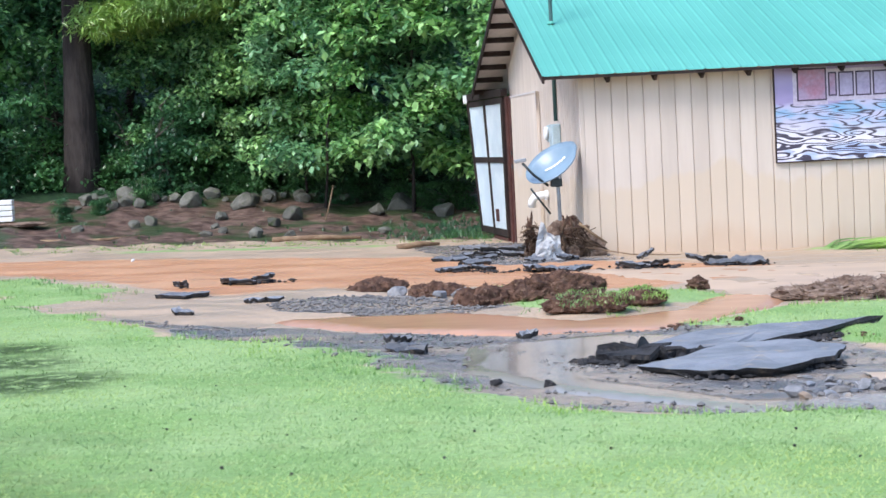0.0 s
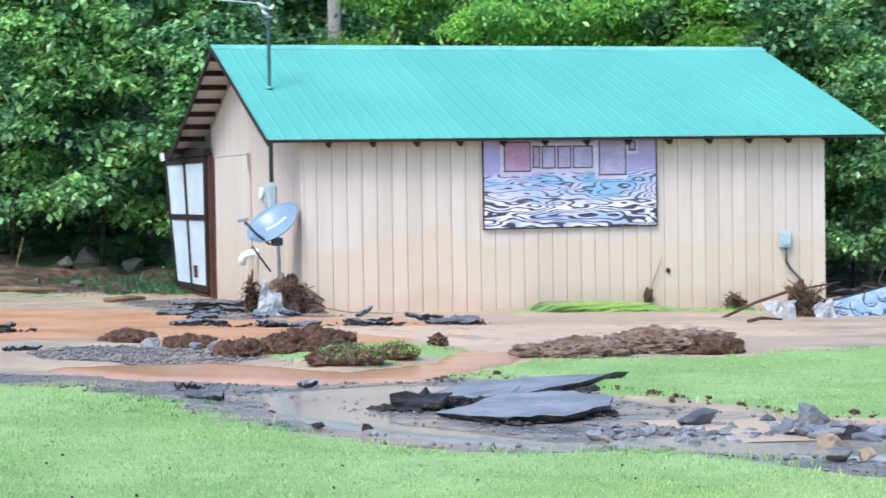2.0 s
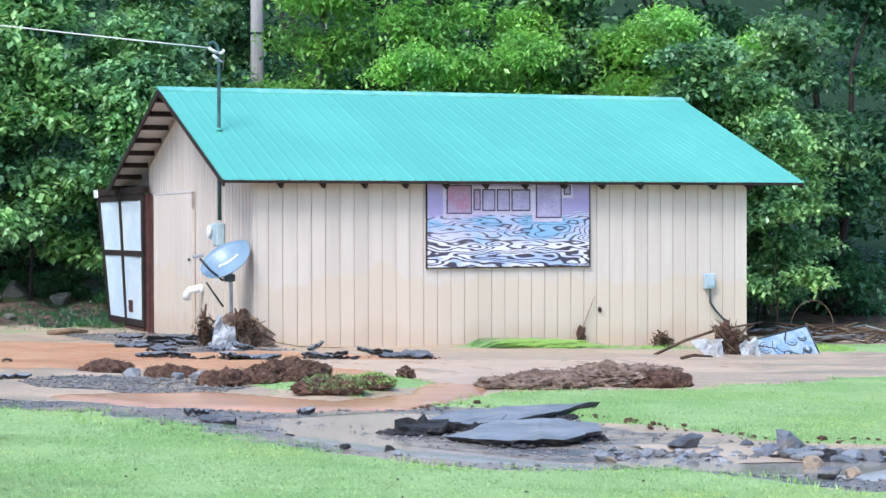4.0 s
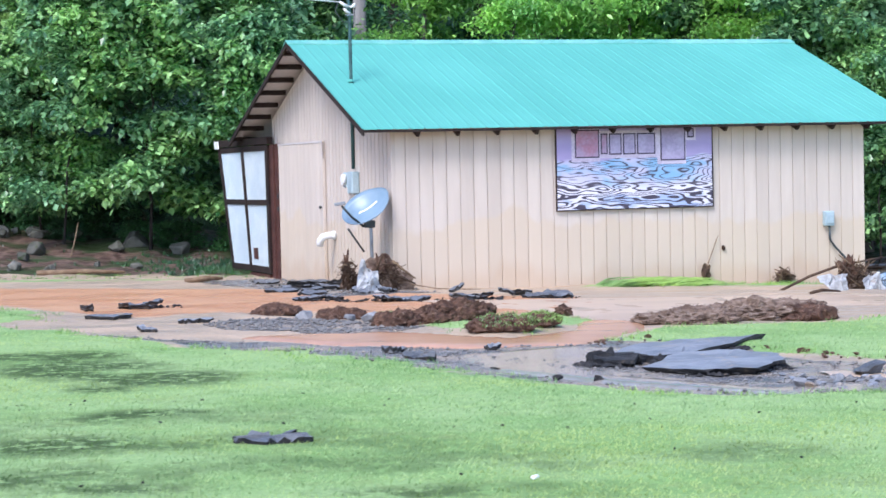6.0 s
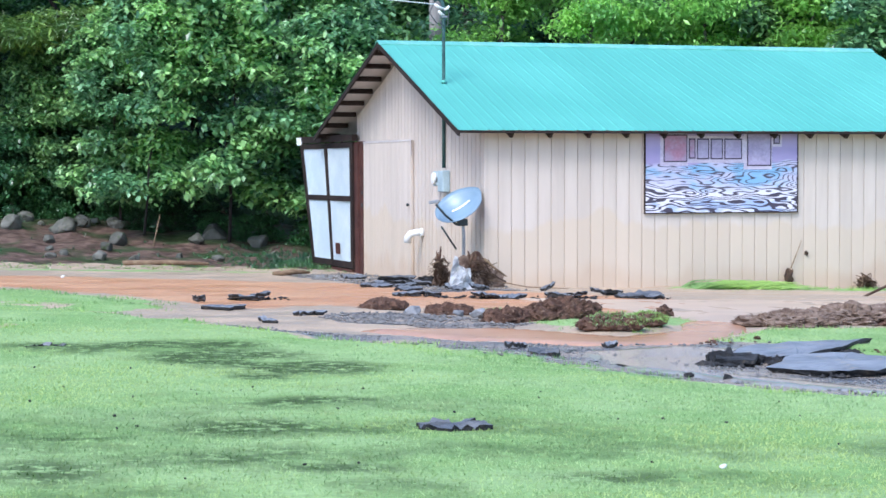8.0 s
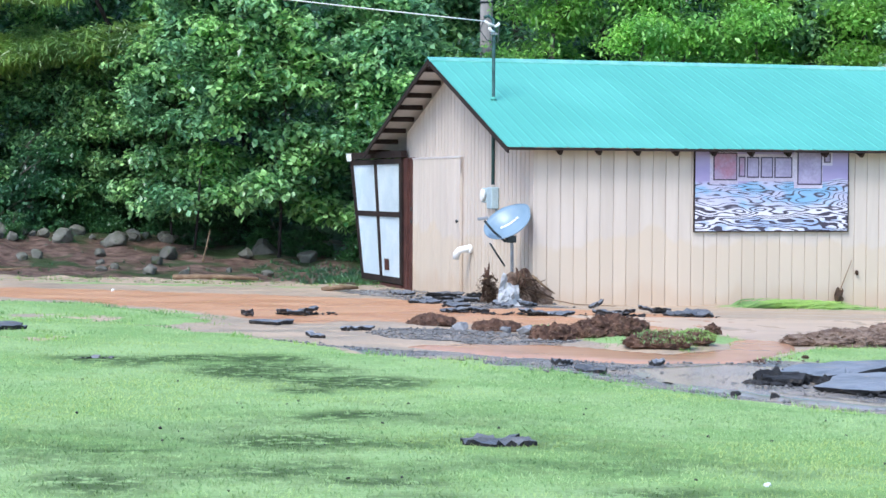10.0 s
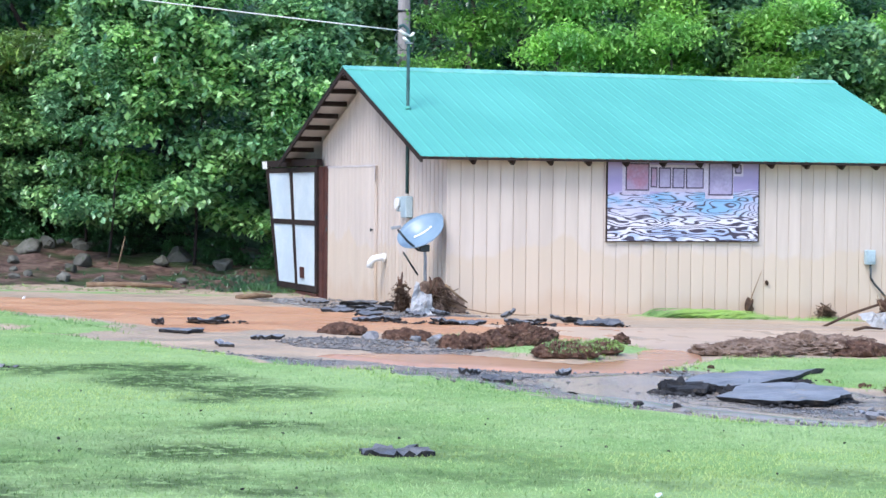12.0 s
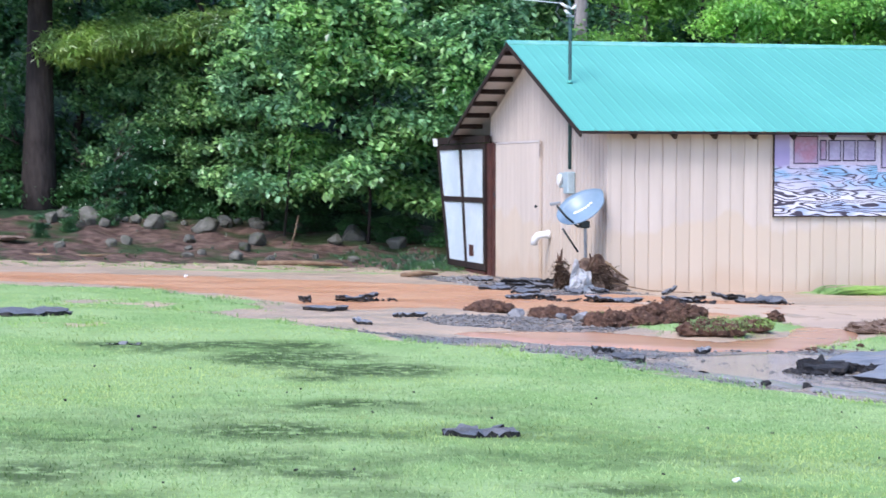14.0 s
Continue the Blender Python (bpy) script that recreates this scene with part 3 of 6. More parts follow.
build_water("water", PUDDLE, M_MUDWATER, "shallow orange-brown muddy flood puddle", 0.004)
build_water("water", [(-0.6, -3.0), (1.8, -3.2), (5.8, -3.2), (5.2, -4.8), (2.6, -5.6), (1.2, -6.4), (0.6, -7.2), (0.3, -6.6), (0.2, -5.4)], M_TANWATER, "thin sheet of tan muddy water in front of the building", 0.006, 0.14, 0.2)
build_water("water", [(-2.4, -10.4), (-1.3, -9.9), (-0.7, -10.2), (-1.7, -11.6), (-1.9, -12.6), (-1.2, -13.9), (-0.3, -13.6), (0.5, -13.6), (1.0, -14.4), (0.2, -15.0), (-1.2, -14.6), (-2.1, -13.3), (-2.6, -12.0)], M_GREYWATER, "shallow grey-brown water over gravel", 0.015, 0.12, 0.2)
build_water("water", [(-0.5, -12.7), (0.15, -12.95), (0.6, -12.75), (0.5, -13.6), (0.15, -14.6), (-0.35, -14.5), (-0.05, -13.6), (-0.25, -13.1)], M_TANWATER, "tan pool in the washout between rubble heaps", 0.02, 0.1, 0.15)


# ---- the building ----
LENGTH, DEPTH = 7.46, 7.6
RIDGE_Y, RIDGE_Z = 4.22, 3.745
EAVE_FRONT, EAVE_BACK = -0.30, 9.09
ROOF_X0, ROOF_X1 = -0.49, 8.47
ROOF_X1_EAVE = 8.24  # the sheets are cut slightly askew at this corner
SLOPE_FRONT = (RIDGE_Z - 2.235) / (RIDGE_Y - EAVE_FRONT)
SLOPE_BACK = (RIDGE_Z - 2.25) / (EAVE_BACK - RIDGE_Y)


def roof_z(y):
    return RIDGE_Z - (SLOPE_FRONT * (RIDGE_Y - y) if y < RIDGE_Y else SLOPE_BACK * (y - RIDGE_Y))


def build_shed():
    shed = holder("shed_building", "beige timber shop building with teal metal roof", "building")
    pitch = 0.2032

    def wall(name, axis, at, lo, hi, out, label):
        """A backing sheet with grooved boards standing 12 mm proud of it."""
        bm = bmesh.new()
        if axis == "x":
            prism(bm, [(lo, at, -0.5), (hi, at, -0.5), (hi, at, 2.28), (lo, at, 2.28)], [(lo, at - out * 0.1, -0.5), (hi, at - out * 0.1, -0.5), (hi, at - out * 0.1, 2.28), (lo, at - out * 0.1, 2.28)])
        else:
            prof = [(lo, -0.5), (hi, -0.5), (hi, roof_z(hi) - 0.12), (RIDGE_Y, RIDGE_Z - 0.12), (lo, roof_z(lo) - 0.12)]
            prism(bm, [(at, y, z) for y, z in prof], [(at - out * 0.1, y, z) for y, z in prof])
        w = part(name, bm, M_SIDING, shed, label)
        k = int(round((hi - lo) / pitch))
        step = (hi - lo) / k
        shared = None
        for i in range(k):
            a, b = lo + i * step + 0.004, lo + (i + 1) * step - 0.004
            if axis == "x":
                if shared is None:
                    bm = boxed(0, step - 0.008, 0, 0.016, -0.5, 2.28, bevel=0.0045)
                    shared = bpy.data.meshes.new("board")
                    bm.to_mesh(shared)
                    bm.free()
                    shared.materials.append(M_SIDING)
                piece("board", shared, w, Matrix.Translation((a, at + (0 if out > 0 else -0.016), 0)))
            else:
                bm = bmesh.new()
                a, b = a + 0.010, b - 0.010
                prof = [(a, -0.5), (b, -0.5), (b, roof_z(b) - 0.10), (a, roof_z(a) - 0.10)]
                prism(bm, [(at, y, z) for y, z in prof], [(at + out * 0.016, y, z) for y, z in prof])
                part("board", bm, M_SIDING, w)
        return w

    wall("front_wall", "x", 0.012, 0.0, LENGTH, -1, "beige grooved siding with a muddy tide mark")
    wall("gable_wall", "y", 0.012, 0.0, DEPTH, -1, "beige grooved gable siding")
    part("corner_board", boxed(-0.008, 0.05, -0.010, 0.05, -0.5, 2.26, bevel=0.004), M_SIDING, shed)
    bm = boxed(0.12, LENGTH, DEPTH - 0.1, DEPTH, -0.5, 2.4)
    part("back_wall", bm, M_SIDING, shed)
    bm = bmesh.new()
    prof = [(0.12, -0.5), (DEPTH - 0.1, -0.5), (DEPTH - 0.1, roof_z(DEPTH) - 0.12), (RIDGE_Y, RIDGE_Z - 0.12), (0.12, roof_z(0.12) - 0.12)]
    prism(bm, [(LENGTH - 0.1, y, z) for y, z in prof], [(LENGTH, y, z) for y, z in prof])
    part("end_wall", bm, M_SIDING, shed)

    # roof: ribbed sheets on both slopes, each sheet four ribs wide
    roof = part("roof", boxed(ROOF_X0 + 0.02, ROOF_X1 - 0.02, RIDGE_Y - 0.03, RIDGE_Y + 0.03, RIDGE_Z - 0.16, RIDGE_Z - 0.05), M_BROWN, shed, "low-pitched teal ribbed metal roof")
    sheets = 10
    wide = (ROOF_X1 - ROOF_X0) / sheets
    for edge, slope in ((EAVE_FRONT, SLOPE_FRONT), (EAVE_BACK, SLOPE_BACK)):
        bm = bmesh.new()
        rib = wide / 4
        prof = []
        for r in range(4):
            x = r * rib
            prof += [(x, 0.008), (x + 0.018, 0.008), (x + 0.038, 0.0), (x + rib * 0.5 - 0.012, 0.0), (x + rib * 0.5, 0.003), (x + rib * 0.5 + 0.012, 0.0), (x + rib - 0.020, 0.0)]
        prof.append((wide + 0.001, 0.010))
        low = [bm.verts.new((x, edge, RIDGE_Z - slope * abs(RIDGE_Y - edge) + z)) for x, z in prof]
        high = [bm.verts.new((x, RIDGE_Y, RIDGE_Z + z)) for x, z in prof]
        for k in range(len(prof) - 1):
            bm.faces.new((low[k], low[k + 1], high[k + 1], high[k]))
        me = bpy.data.meshes.new("roof_sheet")
        bm.to_mesh(me)
        bm.free()
        me.materials.append(M_TEAL)
        last = me
        if edge < 0:
            last = me.copy()
            for v in last.vertices:
                if v.co.y < RIDGE_Y - 0.1:
                    v.co.x *= 1 - (ROOF_X1 - ROOF_X1_EAVE) / wide
        for s in range(sheets):
            piece("roof_sheet", me if s < sheets - 1 else last, roof, Matrix.Translation((ROOF_X0 + s * wide, 0, 0.0)))
        end = ROOF_X1_EAVE if edge < 0 else ROOF_X1
        # grey underside
        bm = bmesh.new()
        e = edge + (0.03 if edge < 0 else -0.03)
        ze = RIDGE_Z - slope * abs(RIDGE_Y - e)
        prism(bm, [(ROOF_X0 + 0.02, e, ze - 0.012), (end - 0.02, e, ze - 0.012), (ROOF_X1 - 0.02, RIDGE_Y, RIDGE_Z - 0.012), (ROOF_X0 + 0.02, RIDGE_Y, RIDGE_Z - 0.012)],
              [(ROOF_X0 + 0.02, e, ze - 0.004), (end - 0.02, e, ze - 0.004), (ROOF_X1 - 0.02, RIDGE_Y, RIDGE_Z - 0.004), (ROOF_X0 + 0.02, RIDGE_Y, RIDGE_Z - 0.004)])
        part("soffit", bm, M_SOFFIT, shed, "grey sheet underside of the roof")
        # rake boards at both ends
        for x0, xe in ((ROOF_X0, ROOF_X0), (ROOF_X1 - 0.03, end - 0.03)):
            bm = bmesh.new()
            ye = edge
            zz = RIDGE_Z - slope * abs(RIDGE_Y - ye)
            prism(bm, [(xe, ye, zz - 0.085), (xe, ye, zz - 0.004), (x0, RIDGE_Y, RIDGE_Z - 0.004), (x0, RIDGE_Y, RIDGE_Z - 0.085)],
                  [(xe + 0.03, ye, zz - 0.085), (xe + 0.03, ye, zz - 0.004), (x0 + 0.03, RIDGE_Y, RIDGE_Z - 0.004), (x0 + 0.03, RIDGE_Y, RIDGE_Z - 0.085)])
            part("rake_board", bm, M_BROWN, shed, "dark brown rake board")
        # lookouts under the end overhangs
        count = 8
        for k in range(count):
            y = RIDGE_Y + (edge - RIDGE_Y) * (k + 0.55) / count
            z = RIDGE_Z - slope * abs(RIDGE_Y - y)
            ang = math.atan(slope) * (1 if edge < 0 else -1)
            for xa, xb in ((ROOF_X0 + 0.03, -0.02), (LENGTH + 0.02, ROOF_X1 - 0.04 - (ROOF_X1 - end) * (k + 0.55) / count)):
                m = Matrix.Translation((0, y, z - 0.055)) @ Matrix.Rotation(ang, 4, "X")
                part("lookout", boxed(xa, xb, -0.024, 0.024, -0.035, 0.042, m=m), M_BROWN, shed)
    bm = bmesh.new()
    prism(bm, [(ROOF_X0 - 0.01, RIDGE_Y - 0.16, roof_z(RIDGE_Y - 0.16) + 0.002), (ROOF_X0 - 0.01, RIDGE_Y - 0.16, roof_z(RIDGE_Y - 0.16) + 0.020), (ROOF_X0 - 0.01, RIDGE_Y, RIDGE_Z + 0.034), (ROOF_X0 - 0.01, RIDGE_Y + 0.16, roof_z(RIDGE_Y + 0.16) + 0.020), (ROOF_X0 - 0.01, RIDGE_Y + 0.16, roof_z(RIDGE_Y + 0.16) + 0.002), (ROOF_X0 - 0.01, RIDGE_Y, RIDGE_Z + 0.016)],
          [(ROOF_X1 + 0.01, RIDGE_Y - 0.16, roof_z(RIDGE_Y - 0.16) + 0.002), (ROOF_X1 + 0.01, RIDGE_Y - 0.16, roof_z(RIDGE_Y - 0.16) + 0.020), (ROOF_X1 + 0.01, RIDGE_Y, RIDGE_Z + 0.034), (ROOF_X1 + 0.01, RIDGE_Y + 0.16, roof_z(RIDGE_Y + 0.16) + 0.020), (ROOF_X1 + 0.01, RIDGE_Y + 0.16, roof_z(RIDGE_Y + 0.16) + 0.002), (ROOF_X1 + 0.01, RIDGE_Y, RIDGE_Z + 0.016)])
    part("ridge_cap", bm, M_TEALCAP, shed, "pale teal metal ridge cap")
    part("fascia", boxed(ROOF_X0 + 0.03, ROOF_X1_EAVE - 0.03, EAVE_FRONT + 0.010, EAVE_FRONT + 0.035, 2.195, 2.228), M_BROWN, shed, "dark brown eave strip")
    # rafter tails under the front eave
    for k in range(13):
        x = 0.32 + 0.59 * k
        bm = bmesh.new()
        prism(bm, [(x, 0.0, 2.20), (x, 0.0, 2.31), (x, EAVE_FRONT + 0.05, 2.235), (x, EAVE_FRONT + 0.05, 2.185), (x, EAVE_FRONT + 0.12, 2.13)], [(x + 0.04, 0.0, 2.20), (x + 0.04, 0.0, 2.31), (x + 0.04, EAVE_FRONT + 0.05, 2.235), (x + 0.04, EAVE_FRONT + 0.05, 2.185), (x + 0.04, EAVE_FRONT + 0.12, 2.13)])
        part("rafter_tail", bm, M_BROWN, shed)

    # broad flush door on the gable, brown jamb beside it
    door = part("door", boxed(-0.048, -0.012, 3.75, 6.9, -0.28, 2.15, bevel=0.004), M_SIDING, shed, "broad beige grooved gable door, shut")
    leaf = bpy.data.meshes.new("door_board")
    bm = boxed(-0.060, -0.0485, 0.007, 0.203, -0.28, 2.15, bevel=0.003)
    bm.to_mesh(leaf)
    bm.free()
    leaf.materials.append(M_SIDING)
    for k in range(15):
        piece("door_board", leaf, door, Matrix.Translation((0, 3.75 + 0.21 * k, 0)))
    part("top_trim", boxed(-0.068, -0.061, 3.72, 6.92, 2.13, 2.16), M_SOFFIT, door)
    part("edge_trim", boxed(-0.068, -0.061, 3.72, 3.75, 1.9, 2.13), M_SOFFIT, door)
    bm = bmesh.new()
    tube(bm, [(-0.060, 3.85, 1.10), (-0.075, 3.85, 1.10), (-0.09, 3.85, 1.10), (-0.105, 3.85, 1.10)], [0.012, 0.012, 0.030, 0.022], 10)
    part("door_knob", bm, M_DARKMETAL, door, "small dark door knob")
    for k, (ya, yb) in enumerate(((6.93, 7.14), (7.15, 7.45))):
        part("jamb_board", boxed(-0.07 - 0.035 * k, -0.008, ya, yb, -0.32, 2.17 - 0.01 * k, bevel=0.006), M_JAMB, shed, "red-brown jamb board")
    for z in (1.0, 1.22):
        part("hinge", boxed(-0.085, -0.07, 6.9, 6.99, z, z + 0.06, bevel=0.004), M_DARKMETAL, shed)
    return shed


build_shed()


def build_screen():
    """The leaning lean-to side: four white sheets in a dark frame, knocked out of square."""
    br, tr, tl, bl = Vector((-0.10, 7.36, -0.12)), Vector((-0.10, 7.42, 2.16)), Vector((-0.40, 10.43, 2.15)), Vector((-0.30, 9.77, -0.12))
    screen = holder("lean_to_screen", "leaning lean-to side of white sheets in dark brown frame", "wall panel")

    def at(u, v, out):
        p = (br * (1 - u) + bl * u) * (1 - v) + (tr * (1 - u) + tl * u) * v
        return p + Vector((-1, -0.12, 0)) * out

    def slab(u0, u1, v0, v1, back, front):
        loop = ((u0, v0), (u1, v0), (u1, v1), (u0, v1))
        return prism(bmesh.new(), [at(u, v, back) for u, v in loop], [at(u, v, front) for u, v in loop])

    for u0, u1 in ((0, 0.045), (0.478, 0.522), (0.955, 1.0)):
        part("stile", slab(u0, u1, 0, 1, 0, 0.05), M_BROWN, screen)
    for v0, v1 in ((0, 0.05), (0.53, 0.572), (0.955, 1.0)):
        for u0, u1 in ((0.047, 0.476), (0.524, 0.953)):
            part("rail", slab(u0, u1, v0, v1, 0, 0.046), M_BROWN, screen)
    for u0, u1 in ((0.04, 0.485), (0.515, 0.96)):
        for v0, v1 in ((0.045, 0.54), (0.562, 0.96)):
            bm = bmesh.new()
            ribs = 18
            cols = []
            for k in range(ribs * 2 + 1):
                u = u0 + (u1 - u0) * k / (ribs * 2)
                d = 0.012 + (0.022 if k % 2 else 0.0)
                cols.append((bm.verts.new(at(u, v0, d)), bm.verts.new(at(u, v1, d))))
            for (a, b), (c, e) in zip(cols, cols[1:]):
                bm.faces.new((a, c, e, b))
            bmesh.ops.solidify(bm, geom=bm.faces[:], thickness=0.003)
            part("white_sheet", bm, M_PANEL, screen, "white corrugated sheet")
    part("vent_flap", slab(0.30, 0.40, 0.10, 0.19, 0.03, 0.045), M_JAMB, screen, "small brown vent flap")
    part("top_beam", slab(-0.02, 1.02, 1.005, 1.06, -0.04, 0.07), M_BROWN, screen)
    part("sill_beam", slab(0.02, 0.99, -0.09, -0.01, -0.05, 0.04), M_JAMB, screen)
    part("corner_cap", slab(0.94, 1.02, 0.99, 1.055, 0.072, 0.09), M_WHITE, screen, "white corner cap")


build_screen()


# ---- trees ----
def leaf_cloud(rng, clumps, spread, per, size, droop=0.35, fan=1.0):
    """Leaves set round clump centres: small folded blades of two triangles, tilted, in flattened sprays."""
    c = np.repeat(clumps, per, 0)
    k = len(c)
    off = rng.normal(0, 1, (k, 3)) * np.array([spread, spread, spread * 0.38])
    off[:, 2] -= droop * np.hypot(off[:, 0], off[:, 1])
    p = c + off
    a = rng.uniform(0, math.tau, k)
    tilt = rng.normal(-0.45, 0.45, k)
    along = np.stack([np.cos(a) * np.cos(tilt), np.sin(a) * np.cos(tilt), np.sin(tilt)], 1)
    side = np.stack([-np.sin(a), np.cos(a), rng.normal(0, 0.35, k)], 1)
    s = size * rng.uniform(0.6, 1.3, (k, 1))
    up = np.cross(along, side)
    v = np.stack([p, p + along * s * 0.5 + side * s * 0.32 * fan + up * s * 0.06, p + along * s, p + along * s * 0.5 - side * s * 0.32 * fan + up * s * 0.06], 1).reshape(-1, 3)
    i = np.arange(k)[:, None] * 4
    return v, np.concatenate([i + (0, 1, 2), i + (0, 2, 3)], 0)


def crown_points(rng, count, radius, low, high, lean=0.0):
    """Clump centres gathered on separate boughs, so that the crown breaks into lit sprays and dark gaps."""
    out = []
    boughs = max(8, count // 15)
    for _ in range(boughs):
        h = rng.uniform(0, 1)
        a = rng.uniform(0, math.tau)
        swell = radius * (0.35 + 0.65 * math.sin(math.pi * min(1, h * 0.85 + 0.15))) * (0.82 + 0.28 * math.sin(3 * a + 9 * h))
        r = swell * rng.uniform(0.45, 1.05)
        z = low + (high - low) * h
        for k in range(count // boughs):
            t = rng.uniform(0.35, 1.0)
            out.append((r * t * math.cos(a) + rng.normal(0, 0.22), r * t * math.sin(a) + rng.normal(0, 0.22), z - 0.35 * t * t + rng.normal(0, 0.10)))
    return np.array(out)


def build_tree(label, seed, tall, radius, low, leaf, bark, clumps, per, size, spread, trunk=0.16, fan=1.0, droop=0.35):
    rng = np.random.RandomState(seed)
    tree = holder("tree", label, "tree", group="trees at the wood's edge")
    pts = crown_points(rng, clumps, radius, low, tall)
    bm = bmesh.new()
    bend = [(rng.normal(0, 0.05) * k, rng.normal(0, 0.05) * k, tall * 0.93 * k / 7) for k in range(8)]
    bend[0] = (0, 0, -0.4)
    tube(bm, bend, [trunk * (1.25 if k == 0 else 1 - 0.12 * k) for k in range(8)], 10)
    part("trunk", bm, bark, tree)
    for k in range(14):
        q = pts[rng.randint(len(pts))]
        h0 = max(0.6, q[2] - 0.5 * math.hypot(q[0], q[1]) - 0.3)
        base = Vector(bend[min(7, int(h0 / (tall * 0.93) * 7))])
        base.z = min(h0, tall * 0.9)
        end = Vector(q)
        midp = base.lerp(end, 0.5) + Vector((rng.normal(0, 0.12), rng.normal(0, 0.12), 0.18))
        part("limb", tube(bmesh.new(), [base, base.lerp(midp, 0.5) + Vector((0, 0, 0.05)), midp, end], [trunk * 0.32, trunk * 0.26, trunk * 0.2, trunk * 0.06], 6), bark, tree)
    v, f = leaf_cloud(rng, pts, spread, per, size, droop, fan)
    crown = new("crown", mesh_from("crown", v, f, leaf))
    crown.parent = tree
    return tree


T_BROAD = build_tree("broadleaf tree with dense mid-green crown to the ground", 11, 7.5, 2.1, 1.25, M_LEAF, M_BARK, 470, 36, 0.195, 0.21, trunk=0.035)
T_BROAD.matrix_basis = pose(-1.3, 13.6, height(-1.3, 13.6))
T_DARK = build_tree("broadleaf tree at the wood's edge, leaf colour darkened as shade", 23, 8.5, 2.5, 0.1, M_LEAFDARK, M_BARK, 400, 42, 0.17, 0.27, trunk=0.12)
T_DARK.matrix_basis = pose(-4.6, 18.6, height(-4.6, 18.6))
T_LIME = build_tree("bright lime-green tree with drooping compound leaves", 37, 8.0, 2.3, 2.6, M_LEAFLIME, M_LIMB, 330, 46, 0.17, 0.30, droop=0.5, fan=0.7)
T_LIME.matrix_basis = pose(7.0, 13.0, height(7.0, 13.0))
T_BUSH = build_tree("low leafy bush of undergrowth along the bank", 41, 2.3, 1.3, 0.1, M_LEAFDARK, M_LIMB, 120, 44, 0.12, 0.2, trunk=0.05)
T_BUSH.matrix_basis = pose(-6.2, 17.0, height(-6.2, 17.0))


def plant_trees():
    rng = random.Random(5)

    def again(kind, x, y, s, sz=1.0):
        t = copy_thing(kind, pose(x, y, height(x, y), rng.uniform(-4, 4), rng.uniform(-4, 4), rng.uniform(0, 360)))
        t.scale = (s, s, s * sz)
        return t

    for x, y, s in ((-3.3, 15.4, 0.75), (-4.7, 17.4, 0.62), (-6.2, 18.6, 0.7), (1.0, 14.6, 0.95), (11.0, 9.0, 0.8), (10.2, 12.6, 1.0), (13.2, 10.2, 0.9), (12.4, 8.0, 0.7), (0.9, 12.6, 0.8), (-3.0, 14.2, 0.8), (3.4, 20.5, 1.0), (-2.6, 17.4, 0.9)):
        again(T_BROAD, x, y, s)
    for x, y, s in ((-7.2, 20.5, 1.0), (-1.0, 20.0, 1.05), (6.0, 19.5, 1.05), (9.8, 16.8, 0.95), (13.5, 15.0, 1.1), (-10.8, 20.0, 1.05), (16.5, 12.5, 1.0), (2.4, 25.0, 1.2), (-5.5, 25.5, 1.2), (10.0, 23.0, 1.2), (-12, 25, 1.2), (-9.2, 24, 1.1), (17, 20, 1.2), (6.3, 27, 1.3), (14, 26, 1.3), (-1.8, 27, 1.3), (21, 15, 1.2), (-16, 22, 1.2), (11.8, 19.4, 1.2), (15.4, 18.2, 1.2), (8.2, 20.8, 1.25), (19, 17.6, 1.2), (13, 22, 1.4)):
        again(T_DARK, x, y, s)
    for x, y, s in ((4.6, 13.4, 0.9), (10.4, 10.2, 0.8), (9.2, 12.4, 0.85), (14.8, 12.6, 0.8), (8.2, 11.4, 0.75), (12.2, 11.4, 0.85), (5.8, 11.8, 0.7)):
        again(T_LIME, x, y, s)
    for x, y, s in ((-4.3, 18.3, 1.0), (-6.6, 15.6, 0.3), (-5.6, 15.2, 0.25), (-4.7, 17.0, 0.4), (-2.6, 15.2, 0.3), (-1.6, 14.6, 0.28), (-0.9, 14.0, 0.3), (-8.0, 13.6, 0.25), (-7.4, 14.6, 0.25), (-8.9, 18.6, 1.1), (11.6, 11.2, 1.2), (-7.4, 18.3, 0.8), (-3.4, 18.2, 1.2), (-5.3, 18.0, 1.1), (-10.2, 17.6, 1.0), (-3.4, 17.0, 0.6), (-2.9, 15.4, 0.36), (-1.3, 14.6, 0.4), (-2.2, 15.6, 0.5), (-4.5, 17.2, 0.6), (-0.4, 14.2, 0.45), (0.5, 13.4, 0.5), (-5.0, 17.6, 0.7), (-6.0, 17.8, 0.7), (-6.9, 18.0, 0.7)):
        again(T_BUSH, x, y, s)


plant_trees()


